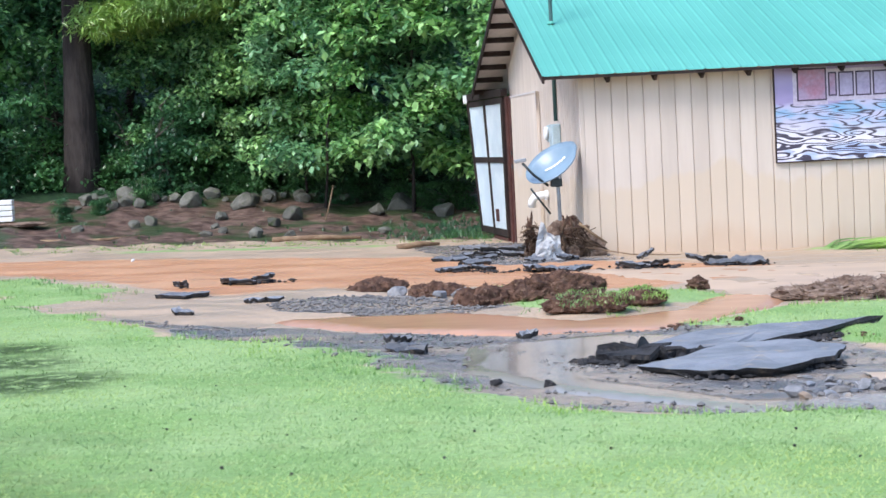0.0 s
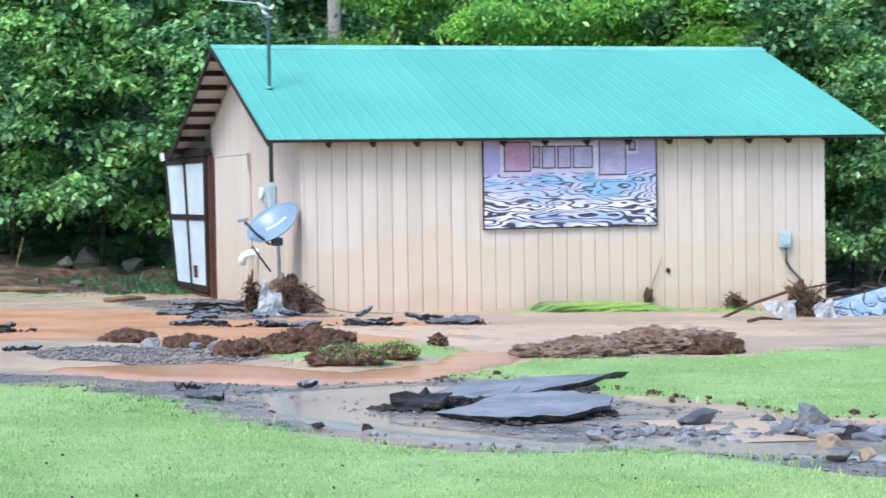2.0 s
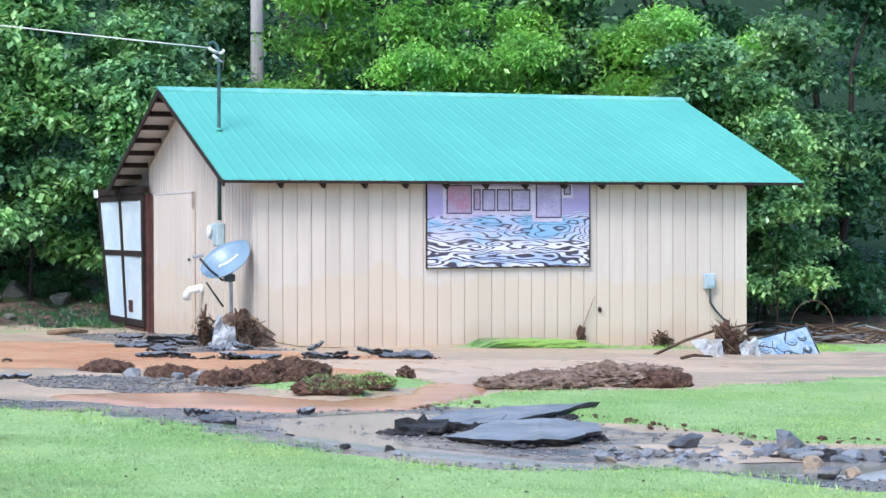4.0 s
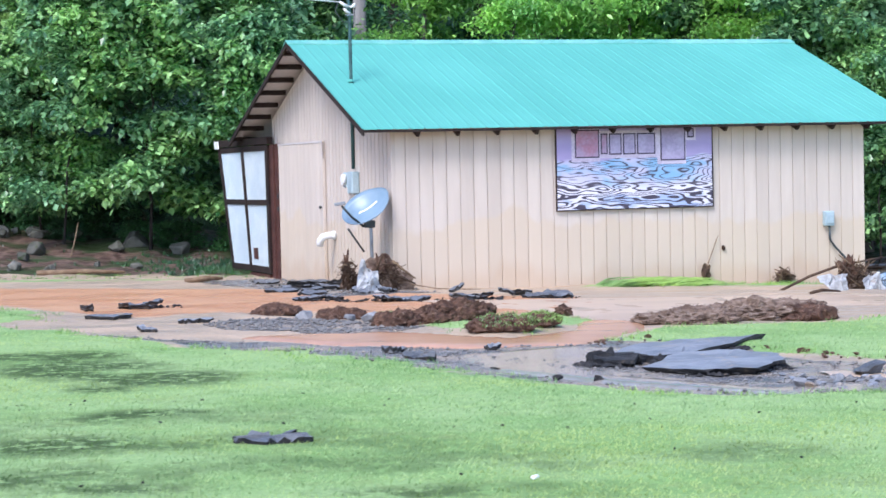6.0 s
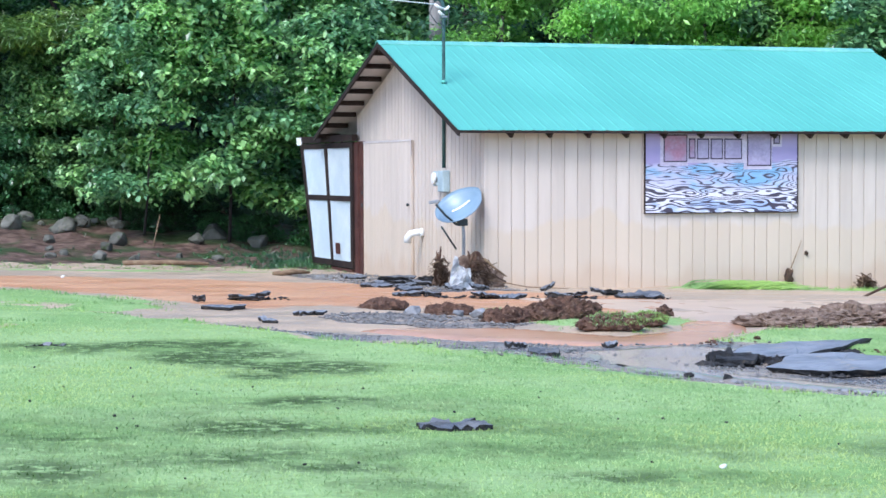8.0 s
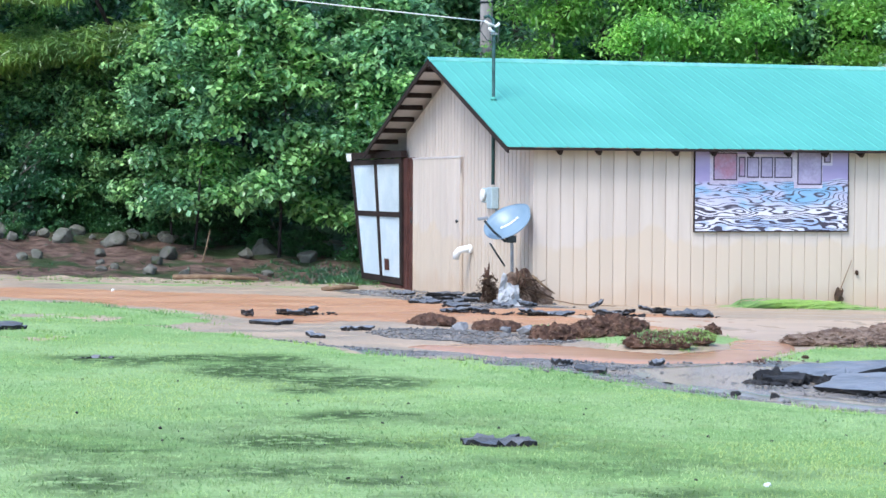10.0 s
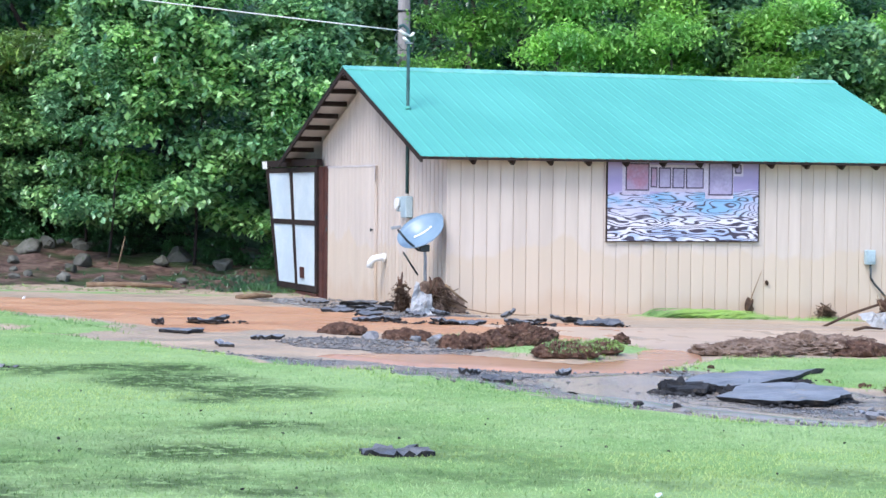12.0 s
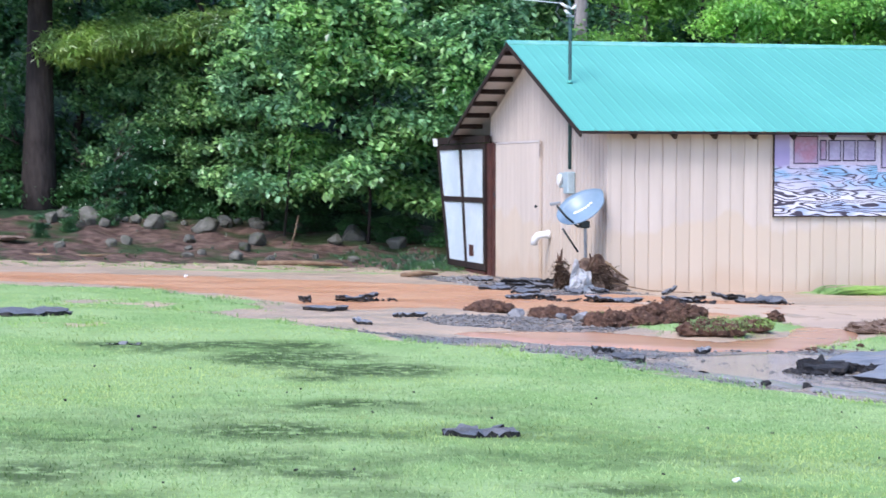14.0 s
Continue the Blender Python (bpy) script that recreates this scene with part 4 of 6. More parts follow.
def build_pine():
    """The big dark pine: a straight trunk with one low drooping bough of feathery needles."""
    rng = np.random.RandomState(3)
    pine = holder("pine_tree", "large dark pine with drooping yellow-green boughs", "tree", (-8.1, 18.0, height(-8.1, 18.0)))
    bm = bmesh.new()
    tube(bm, [(0, 0, -0.4), (0.02, 0, 0.4), (0.05, 0, 2.5), (0.1, 0, 6), (0.1, 0, 10)], [0.48, 0.40, 0.31, 0.25, 0.16], 16)
    part("trunk", bm, M_BARK, pine)
    for k in range(11):
        h = 4.25 + 0.30 * k if k > 2 else (3.50, 3.40, 3.75)[k]
        rise = 0.35 if k > 2 else 1.05
        a = rng.uniform(0, math.tau) if k > 4 else (-0.50, -0.66, -0.40, -0.85, -2.4)[k]
        far = rng.uniform(2.6, 3.8) if k > 3 else (5.8, 3.8, 6.4, 3.6)[k]
        path = [(0.1 + far * t * math.cos(a), far * t * math.sin(a), h + rise * t - 0.55 * t * t) for t in (0, 0.3, 0.6, 1.0)]
        part("bough", tube(bmesh.new(), path, [0.07, 0.05, 0.035, 0.015], 6), M_BARK, pine)
        ts = rng.uniform(0.12, 1.0, 200)
        spine = np.stack([np.interp(ts, (0, 0.3, 0.6, 1.0), [p[i] for p in path]) for i in range(3)], 1)
        spine += rng.normal(0, 1, (200, 3)) * np.array([0.34, 0.34, 0.16]) * (1.25 - ts)[:, None]
        v, f = leaf_cloud(rng, spine, 0.14, 26, 0.24, 0.4, 0.26)
        crown = new("needles", mesh_from("needles", v, f, M_NEEDLE))
        crown.parent = pine


build_pine()


# ---- fixtures on the building ----
def on_ground(x, y):
    return float(ground_height(np.array([x]), np.array([y]))[0])


def build_sign():
    sign = holder("painted_sign", "painted wooden sign with wavy marbled grain and lettering", "sign")
    x0, x1, z0, z1 = 2.46, 4.91, 1.035, 2.255
    part("board", boxed(x0, x1, -0.045, -0.006, z0, z1, bevel=0.004), M_SIGN, sign)
    for a, b, c, d in ((x0 - 0.012, x0 - 0.001, z0, z1), (x1 + 0.001, x1 + 0.012, z0, z1), (x0 - 0.012, x1 + 0.012, z0 - 0.012, z0 - 0.001)):
        part("edge", boxed(a, b, -0.05, -0.006, c, d), M_BROWN, sign)
    # lettering as plain shapes: pale surround, plum bars in two tones
    bars = [(2.74, 0.38, 1.78, 2.19, M_ROSE), (3.14, 0.11, 1.83, 2.13, M_ROSE), (3.27, 0.20, 1.82, 2.13, M_LILAC), (3.49, 0.20, 1.82, 2.13, M_LILAC), (3.71, 0.29, 1.82, 2.13, M_LILAC), (4.08, 0.40, 1.72, 2.215, M_LILAC), (4.51, 0.11, 2.05, 2.19, M_LILAC)]
    for x, w, lo, hi in ((2.69, 0.44, 1.73, 2.22), (3.131, 0.898, 1.77, 2.17), (4.03, 0.46, 1.67, 2.245), (4.491, 0.16, 2.01, 2.215)):
        part("letter_surround", boxed(x, x + w, -0.0475, -0.0458, lo, hi, bevel=0.0006), M_PALEPAINT, sign, "pale halo round the lettering")
    for x, w, lo, hi, fill in bars:
        part("letter_shade", boxed(x, x + w, -0.0510, -0.0480, lo, hi, bevel=0.001), M_INK, sign, "dark edge of the lettering")
        part("letter_bar", boxed(x + 0.02, x + w - 0.02, -0.0545, -0.0515, lo + 0.02, hi - 0.02, bevel=0.001), fill, sign)


build_sign()


def build_dish():
    dish = holder("satellite_dish", "blue-grey satellite dish on a pole, debris at its foot", "satellite dish")
    centre = Vector((-0.36, 0.06, 1.14))
    n = Vector((-0.52, -0.46, 0.72)).normalized()
    right = Vector((0.84, -0.2, 0.50))
    right = (right - n * right.dot(n)).normalized()
    up = n.cross(right)
    bm = bmesh.new()
    rings = []
    for side in (0.0, 0.012):
        for k in range(7):
            r = k / 6
            rings.append([bm.verts.new(centre + (right * (0.36 * math.cos(a)) + up * (0.34 * math.sin(a))) * (r * (1 + 0.10 * math.exp(-((a - 0.35) / 0.4) ** 2))) + n * (0.13 * r * r - 0.08 - side)) for a in [math.tau * j / 36 for j in range(36)]])
    for k in range(6):
        for base in (0, 7):
            for j in range(36):
                bm.faces.new((rings[base + k][j], rings[base + k][(j + 1) % 36], rings[base + k + 1][(j + 1) % 36], rings[base + k + 1][j])).smooth = True
    for j in range(36):
        bm.faces.new((rings[6][j], rings[6][(j + 1) % 36], rings[13][(j + 1) % 36], rings[13][j]))
    bmesh.ops.remove_doubles(bm, verts=bm.verts, dist=0.0005)
    bmesh.ops.recalc_face_normals(bm, faces=bm.faces)
    part("reflector", bm, M_DISH, dish)
    for k in range(6):
        across = -0.10 + 0.052 * k
        c = centre + right * across + up * 0.08 + n * (0.13 * ((across / 0.36) ** 2 + 0.055) - 0.076)
        q = Matrix.Translation(c) @ Matrix((right, up, n)).transposed().to_4x4()
        part("logo_bar", boxed(-0.022, 0.022, -0.018, 0.018, -0.006, 0.002, m=q), M_WHITE, dish, "small white logo bar")
    low, tip = Vector((-0.44, -0.06, 0.895)), Vector((-0.757, -0.09, 1.19))
    part("feed_arm", tube(bmesh.new(), [low, low.lerp(tip, 0.5) - Vector((0.02, 0.02, 0.01)), tip], 0.017, 6), M_DARKMETAL, dish)
    part("feed_head", boxed(-0.10, 0.05, -0.04, 0.04, -0.022, 0.022, bevel=0.008, m=Matrix.Translation(tip + Vector((0, 0, 0.035))) @ pose(0, 0, 0, 0, -8, -10)), M_GREY, dish, "grey feed head")
    back = centre - n * 0.10
    part("bracket", boxed(-0.07, 0.07, -0.06, 0.06, -0.05, 0.05, bevel=0.01, m=Matrix.Translation((-0.33, 0.03, 0.925))), M_DARKMETAL, dish)
    part("pole", tube(bmesh.new(), [(-0.30, 0.06, -0.2), (-0.30, 0.06, 0.75), (-0.31, 0.06, 0.95), back], 0.024, 10), M_GREY, dish)
    part("brace", tube(bmesh.new(), [(-0.66, -0.04, 0.87), (-0.55, 0.0, 0.72), (-0.42, 0.02, 0.54)], 0.014, 6), M_DARKMETAL, dish)


build_dish()


def build_service():
    mast = holder("service_mast", "grey service mast through the roof with wires", "electric mast")
    x, y = -0.035, 1.95
    part("pipe", tube(bmesh.new(), [(x, y, 1.70), (x, y, 3.0), (x, y, 4.12), (x - 0.02, y, 4.22), (x - 0.09, y, 4.27), (x - 0.15, y, 4.24)], 0.026, 12), M_MAST, mast)
    part("roof_boot", tube(bmesh.new(), [(x, y, roof_z(y) + 0.01), (x, y, roof_z(y) + 0.03), (x, y, roof_z(y) + 0.05)], [0.05, 0.038, 0.030], 12), M_TEAL, mast)
    for z in (3.98, 4.10):
        part("clamp", boxed(x - 0.05, x + 0.05, y - 0.05, y + 0.05, z, z + 0.03, bevel=0.006), M_GREY, mast)
    for dx, dz in ((-0.16, 4.12), (-0.10, 4.02), (0.07, 4.10)):
        part("insulator", tube(bmesh.new(), [(x, y - 0.04, dz), (x + dx * 0.6, y - 0.06, dz + 0.02), (x + dx, y - 0.07, dz + 0.06)], [0.012, 0.026, 0.018], 8), M_WHITE, mast)
    part("drip_loop", tube(bmesh.new(), [(x - 0.15, y, 4.22), (x - 0.22, y, 4.05), (x - 0.12, y - 0.03, 3.9), (x + 0.05, y - 0.05, 3.86), (x + 0.07, y - 0.06, 4.1)], 0.008, 6), M_DARKMETAL, mast)
    meter = holder("meter_box", "grey electric meter box on the gable wall", "meter")
    part("cabinet", boxed(-0.13, -0.006, 1.70, 1.97, 1.33, 1.66, bevel=0.015), M_BOXBLUE, meter)
    part("meter_glass", tube(bmesh.new(), [(-0.13, 2.09, 1.54), (-0.17, 2.09, 1.54), (-0.18, 2.09, 1.54)], [0.09, 0.09, 0.08], 18), M_WHITE, meter, "round white meter cover")
    part("meter_socket", boxed(-0.13, -0.006, 2.01, 2.23, 1.42, 1.65, bevel=0.015), M_BOXBLUE, meter)
    part("conduit", tube(bmesh.new(), [(-0.04, 1.74, 1.33), (-0.04, 1.74, 1.24), (-0.05, 1.65, 1.16), (-0.05, 1.62, 0.9)], 0.016, 8), M_GREY, meter)
    # service wire slung off to the side
    bm = bmesh.new()
    a, b = Vector((-0.14, 1.92, 4.18)), Vector((-26.0, 4.0, 7.4))
    tube(bm, [a.lerp(b, t) - Vector((0, 0, 2.2 * t * (1 - t) * 0.5)) for t in [k / 24 for k in range(25)]], 0.009, 6)
    thing("service_wire", bm, M_WHITE, "pale twisted service wire running off over the yard", "cable")
    bm = bmesh.new()
    tube(bm, [(-0.0, 3.22, 0.67), (-0.12, 3.22, 0.67), (-0.20, 3.25, 0.65), (-0.235, 3.30, 0.59), (-0.24, 3.32, 0.51)], 0.058, 14)
    elbow = thing("pipe_elbow", bm, M_WHITE, "white plastic pipe elbow out of the gable wall", "pipe")
    part("collar", tube(bmesh.new(), [(-0.012, 3.22, 0.67), (-0.06, 3.22, 0.67)], 0.072, 14), M_WHITE, elbow)
    junction = holder("junction_box", "small blue-grey outlet box with conduit on siding", "electric box")
    part("box", boxed(6.735, 6.90, -0.09, -0.006, 0.68, 0.905, bevel=0.012), M_BOXBLUE, junction)
    part("cover", boxed(6.755, 6.88, -0.105, -0.092, 0.72, 0.885, bevel=0.005), M_BOXBLUE, junction)
    part("conduit", tube(bmesh.new(), [(6.83, -0.05, 0.68), (6.835, -0.05, 0.48), (6.90, -0.06, 0.38), (7.06, -0.10, 0.20), (7.12, -0.14, -0.1)], 0.017, 8), M_DARKMETAL, junction)


build_service()


def build_utility_pole():
    bm = bmesh.new()
    tube(bm, [(4.2, 16.9, -0.2), (4.19, 16.9, 4), (4.18, 16.9, 9)], [0.17, 0.155, 0.13], 14)
    pole = thing("utility_pole", bm, M_POLE, "weathered grey wooden utility pole behind the building", "pole")
    for z in (4.6, 5.9):
        part("band", tube(bmesh.new(), [(4.185, 16.9, z), (4.185, 16.9, z + 0.04)], 0.165, 14), M_DARKMETAL, pole)
    bm = bmesh.new()
    tube(bm, [(5.95, 20, 1), (5.9, 20, 5), (5.85, 20, 9)], [0.16, 0.14, 0.10], 12)
    thing("dead_tree", bm, M_LIMB, "bare grey dead tree among the leaves", "tree")


build_utility_pole()


# ---- broken asphalt, stones and sod ----
def jagged(rng, pts, steps=4, amount=0.035):
    out = []
    for a, b in zip(pts, pts[1:] + pts[:1]):
        for k in range(steps):
            t = k / steps
            p = [a[i] + (b[i] - a[i]) * t for i in range(3)]
            if k:
                p[0] += rng.gauss(0, amount)
                p[1] += rng.gauss(0, amount)
                p[2] += rng.gauss(0, amount * 0.06)
            out.append(tuple(p))
    return out


def asphalt_slab(label, pts, thick, seed, material=None, steps=4, group="broken asphalt", rag=0.011, rough=0.004):
    """A broken plate: jagged outline, crumbled lower edge; pts are x, y and lift of its top over the ground."""
    rng = random.Random(seed)
    size = max(max(p[0] for p in pts) - min(p[0] for p in pts), max(p[1] for p in pts) - min(p[1] for p in pts))
    top = jagged(rng, [(x, y, height(x, y) + z) for x, y, z in pts], steps, rag * size)
    top = [(x, y, z + rng.gauss(0, rough)) for x, y, z in top]
    cx, cy = sum(p[0] for p in top) / len(top), sum(p[1] for p in top) / len(top)
    bm = bmesh.new()
    ring_a = [bm.verts.new(p) for p in top]
    ring_b = [bm.verts.new((cx + (p[0] - cx) * rng.uniform(0.95, 1.03), cy + (p[1] - cy) * rng.uniform(0.95, 1.03), p[2] - thick * rng.uniform(0.4, 0.6))) for p in top]
    ring_c = [bm.verts.new((cx + (p[0] - cx) * rng.uniform(0.86, 0.97), cy + (p[1] - cy) * rng.uniform(0.86, 0.97), p[2] - thick * rng.uniform(0.9, 1.2))) for p in top]
    inner = [bm.verts.new((cx + (p[0] - cx) * 0.55, cy + (p[1] - cy) * 0.55, p[2] * 0.6 + 0.4 * sum(q[2] for q in top) / len(top) + rng.uniform(-1.5, 1.5) * rough)) for p in top]
    k = len(top)
    mid = bm.verts.new((cx, cy, sum(p[2] for p in top) / k + 0.004))
    for i in range(k):
        j = (i + 1) % k
        bm.faces.new((ring_a[i], ring_b[i], ring_b[j], ring_a[j])).material_index = 1
        bm.faces.new((ring_b[i], ring_c[i], ring_c[j], ring_b[j])).material_index = 1
        bm.faces.new((inner[i], ring_a[i], ring_a[j], inner[j]))
        bm.faces.new((mid, inner[i], inner[j]))
    bm.faces.new(ring_c)
    bmesh.ops.recalc_face_normals(bm, faces=bm.faces)
    ob = thing("asphalt_slab", bm, material or M_ASPHALT, label, "asphalt slab", group)
    ob.data.materials.append(M_TAR if material is None else material)
    return ob


asphalt_slab("large lifted slab of grey asphalt in the washout", [(-1.60, -12.35, 0.04), (-1.27, -12.75, 0.05), (-0.88, -12.85, 0.06), (-0.38, -12.35, 0.08), (-0.15, -11.8, 0.08), (-0.30, -11.25, 0.08), (-0.75, -11.2, 0.06)], 0.05, 2, rough=0.006)
asphalt_slab("broken grey asphalt slab sunk beside the grass", [(-1.45, -11.45, 0.04), (-1.05, -10.6, 0.05), (-0.6, -10.25, 0.06), (0.1, -9.95, 0.06), (0.66, -10.0, 0.10), (0.02, -10.6, 0.07), (-0.4, -10.85, 0.05), (-0.85, -11.25, 0.04)], 0.05, 5, rough=0.006)
asphalt_slab("crumbled black asphalt edge beside the lifted slab", [(-1.75, -11.75, 0.05), (-1.40, -11.75, 0.05), (-1.05, -11.35, 0.06), (-1.3, -11.0, 0.07), (-1.6, -11.2, 0.06)], 0.06, 15, M_TAR, steps=6, rag=0.05, rough=0.025)
asphalt_slab("thin grey asphalt piece lying on the lawn", [(-5.53, -16.2, 0.068), (-5.38, -16.3, 0.072), (-5.19, -16.28, 0.072), (-5.12, -16.1, 0.075), (-5.23, -15.97, 0.075), (-5.46, -16.01, 0.07)], 0.05, 7, steps=7, rag=0.05, rough=0.013)
asphalt_slab("flat grey asphalt slab at the lawn's edge", [(-8.2, -7.4, 0.06), (-7.75, -7.3, 0.07), (-7.42, -6.95, 0.07), (-7.55, -6.6, 0.08), (-8.1, -6.7, 0.08)], 0.06, 8, steps=6, rag=0.03, rough=0.012)


def scatter_plates():
    rng = random.Random(12)
    spots = [(0.10, -2.95, 0.20, 0.06), (0.34, -2.85, 0.20, 0.08), (0.95, -2.05, 0.12, 0.10), (1.18, -1.98, 0.14, 0.06), (1.05, -2.85, 0.2, 0.05), (1.38, -2.8, 0.22, 0.09), (0.52, -1.25, 0.10, 0.14), (-0.95, -3.1, 0.24, 0.07), (-0.58, -3.0, 0.2, 0.03), (-1.85, -2.65, 0.24, 0.05), (-1.55, -2.55, 0.16, 0.05), (-1.75, -0.5, 0.24, 0.05), (-1.5, -1.4, 0.2, 0.06),
             (-1.25, 0.6, 0.26, 0.05), (-0.9, 0.2, 0.2, 0.08), (-0.95, 1.5, 0.28, 0.10), (-0.55, 0.9, 0.22, 0.13), (-0.6, 2.6, 0.3, 0.08), (-1.3, -0.5, 0.18, 0.06), (-0.6, -0.5, 0.18, 0.08), (-0.35, -0.9, 0.14, 0.07), (-1.1, 3.4, 0.22, 0.06), (-0.8, -1.2, 0.12, 0.06),
             (-4.2, -3.85, 0.18, 0.07), (-3.98, -3.55, 0.16, 0.10), (-4.78, -4.07, 0.10, 0.07), (-4.7, -5.2, 0.30, 0.012), (-3.95, -6.1, 0.20, 0.03), (-7.1, -10.25, 0.11, 0.06), (-6.95, -10.3, 0.07, 0.05), (-6.45, -13.9, 0.05, 0.03), (-2.87, -10.7, 0.15, 0.05), (-1.95, -9.9, 0.08, 0.04), (-4.6, -7.2, 0.12, 0.04), (-2.9, -10.0, 0.10, 0.04)]
    for x, y, r, lift in spots:
        k = rng.randint(5, 7)
        a0 = rng.uniform(0, 6)
        tilt = rng.uniform(0, math.tau)
        pts = [(x + r * 1.2 * rng.uniform(0.6, 1.0) * math.cos(a0 + math.tau * j / k), y + r * 0.95 * rng.uniform(0.6, 1.0) * math.sin(a0 + math.tau * j / k), 0.025 + lift * 0.45 * (1 + 0.8 * math.cos(a0 + math.tau * j / k - tilt))) for j in range(k)]
        asphalt_slab("small broken piece of dark asphalt on the mud", pts, 0.034, rng.randint(0, 9999), steps=4, rag=0.03, rough=0.010)


scatter_plates()


def scatter_crumbs():
    """Black tarry crumbs broken off the plates, too many to count."""
    rng = np.random.RandomState(44)
    oct_v = np.array([(1, 0, 0), (-1, 0, 0), (0, 1, 0), (0, -1, 0), (0, 0, 1), (0, 0, -1)], float)
    oct_f = np.array([(0, 2, 4), (2, 1, 4), (1, 3, 4), (3, 0, 4), (2, 0, 5), (1, 2, 5), (3, 1, 5), (0, 3, 5)])
    px, py = [], []
    for x0, y0, x1, y1, spread, count in ((0.0, -3.0, 0.5, -2.9, 0.10, 60), (0.9, -2.9, 1.6, -2.7, 0.12, 80), (-1.9, -2.8, -0.4, -3.0, 0.14, 90), (-1.3, -0.6, -0.5, 2.6, 0.3, 120), (-1.8, -11.8, -1.2, -11.2, 0.09, 240), (-1.2, -11.5, 0.1, -10.6, 0.06, 220), (-4.3, -3.8, -3.8, -3.5, 0.12, 30), (-1.3, -12.8, -0.3, -12.2, 0.05, 160)):
        t = rng.uniform(0, 1, count)
        px.append(x0 + (x1 - x0) * t + rng.normal(0, spread, count))
        py.append(y0 + (y1 - y0) * t + rng.normal(0, spread, count))
    x, y = np.concatenate(px), np.concatenate(py)
    k = len(x)
    s = np.exp(rng.uniform(math.log(0.010), math.log(0.042), (k, 1, 1))) * rng.uniform(0.6, 1.3, (k, 1, 3)) * np.array([1.3, 1.0, 0.7])
    v = oct_v[None] * s * rng.uniform(0.7, 1.3, (k, 6, 1)) + np.stack([x, y, ground_height(x, y) + 0.012], 1)[:, None]
    f = oct_f[None] + np.arange(k)[:, None, None] * 6
    tagged(new("asphalt_crumbs", mesh_from("asphalt_crumbs", v.reshape(-1, 3), f.reshape(-1, 3), M_TAR)), "black asphalt crumbs round the broken plates", "rubble", kind="stuff")


scatter_crumbs()


def boulder(bm, size, seed):
    """A weathered boulder: a ball cut by a dozen planes, its edges worn and its faces lightly pitted."""
    rng = random.Random(seed)
    cuts = [(Vector((rng.gauss(0, 1), rng.gauss(0, 1), rng.gauss(0, 0.8))).normalized(), rng.uniform(0.62, 0.92)) for _ in range(13)]
    off = Vector((seed * 1.3, seed * 2.1, seed * 0.7))
    for v in bmesh.ops.create_icosphere(bm, subdivisions=4, radius=1.0)["verts"]:
        d = v.co.normalized()
        r = min([1.08] + [h / max(0.05, d.dot(n)) for n, h in cuts if d.dot(n) > 0.05])
        r *= 1 + 0.05 * noise.noise(d * 2.2 + off) + 0.035 * noise.noise(d * 7 + off)
        v.co = Vector((d.x * r * size[0], d.y * r * size[1], d.z * r * size[2]))
    for f in bm.faces:
        f.smooth = True
    return bm


def block(bm, size, seed):
    """A freshly broken block: few flat breaks, ragged edges."""
    rng = random.Random(seed)
    cuts = [(Vector(a).lerp(Vector((rng.gauss(0, 1), rng.gauss(0, 1), rng.gauss(0, 1))), 0.25).normalized(), rng.uniform(0.5, 0.85)) for a in ((1, 0, 0), (-1, 0, 0), (0, 1, 0), (0, -1, 0), (0, 0, 1), (0, 0, -1), (1, -1, 1), (-1, -1, 1))]
    off = Vector((seed * 1.3, seed * 2.1, seed * 0.7))
    for v in bmesh.ops.create_icosphere(bm, subdivisions=3, radius=1.0)["verts"]:
        d = v.co.normalized()
        r = min([1.25] + [h / max(0.05, d.dot(n)) for n, h in cuts if d.dot(n) > 0.05])
        r *= 1 + 0.10 * noise.noise(d * 3 + off) + 0.08 * noise.noise(d * 9 + off)
        v.co = Vector((d.x * r * size[0], d.y * r * size[1], d.z * r * size[2])) * 0.95
    return bm


def stone(name, x, y, size, seed, material, label, category, sink=0.3, detail=2, group=""):
    bm = bmesh.new()
    chunk(bm, size, seed) if max(size) < 0.035 else block(bm, size, seed) if detail < 3 else boulder(bm, size, seed) if name == "rock" else lump(bm, size, seed, 0.4, detail, (0, 0, 0), 2.6)
    ob = thing(name, bm, material, label, category, group)
    ob.matrix_basis = pose(x, y, on_ground(x, y) + size[2] * (1 - sink), 0, 0, (seed * 47) % 360)
    return ob


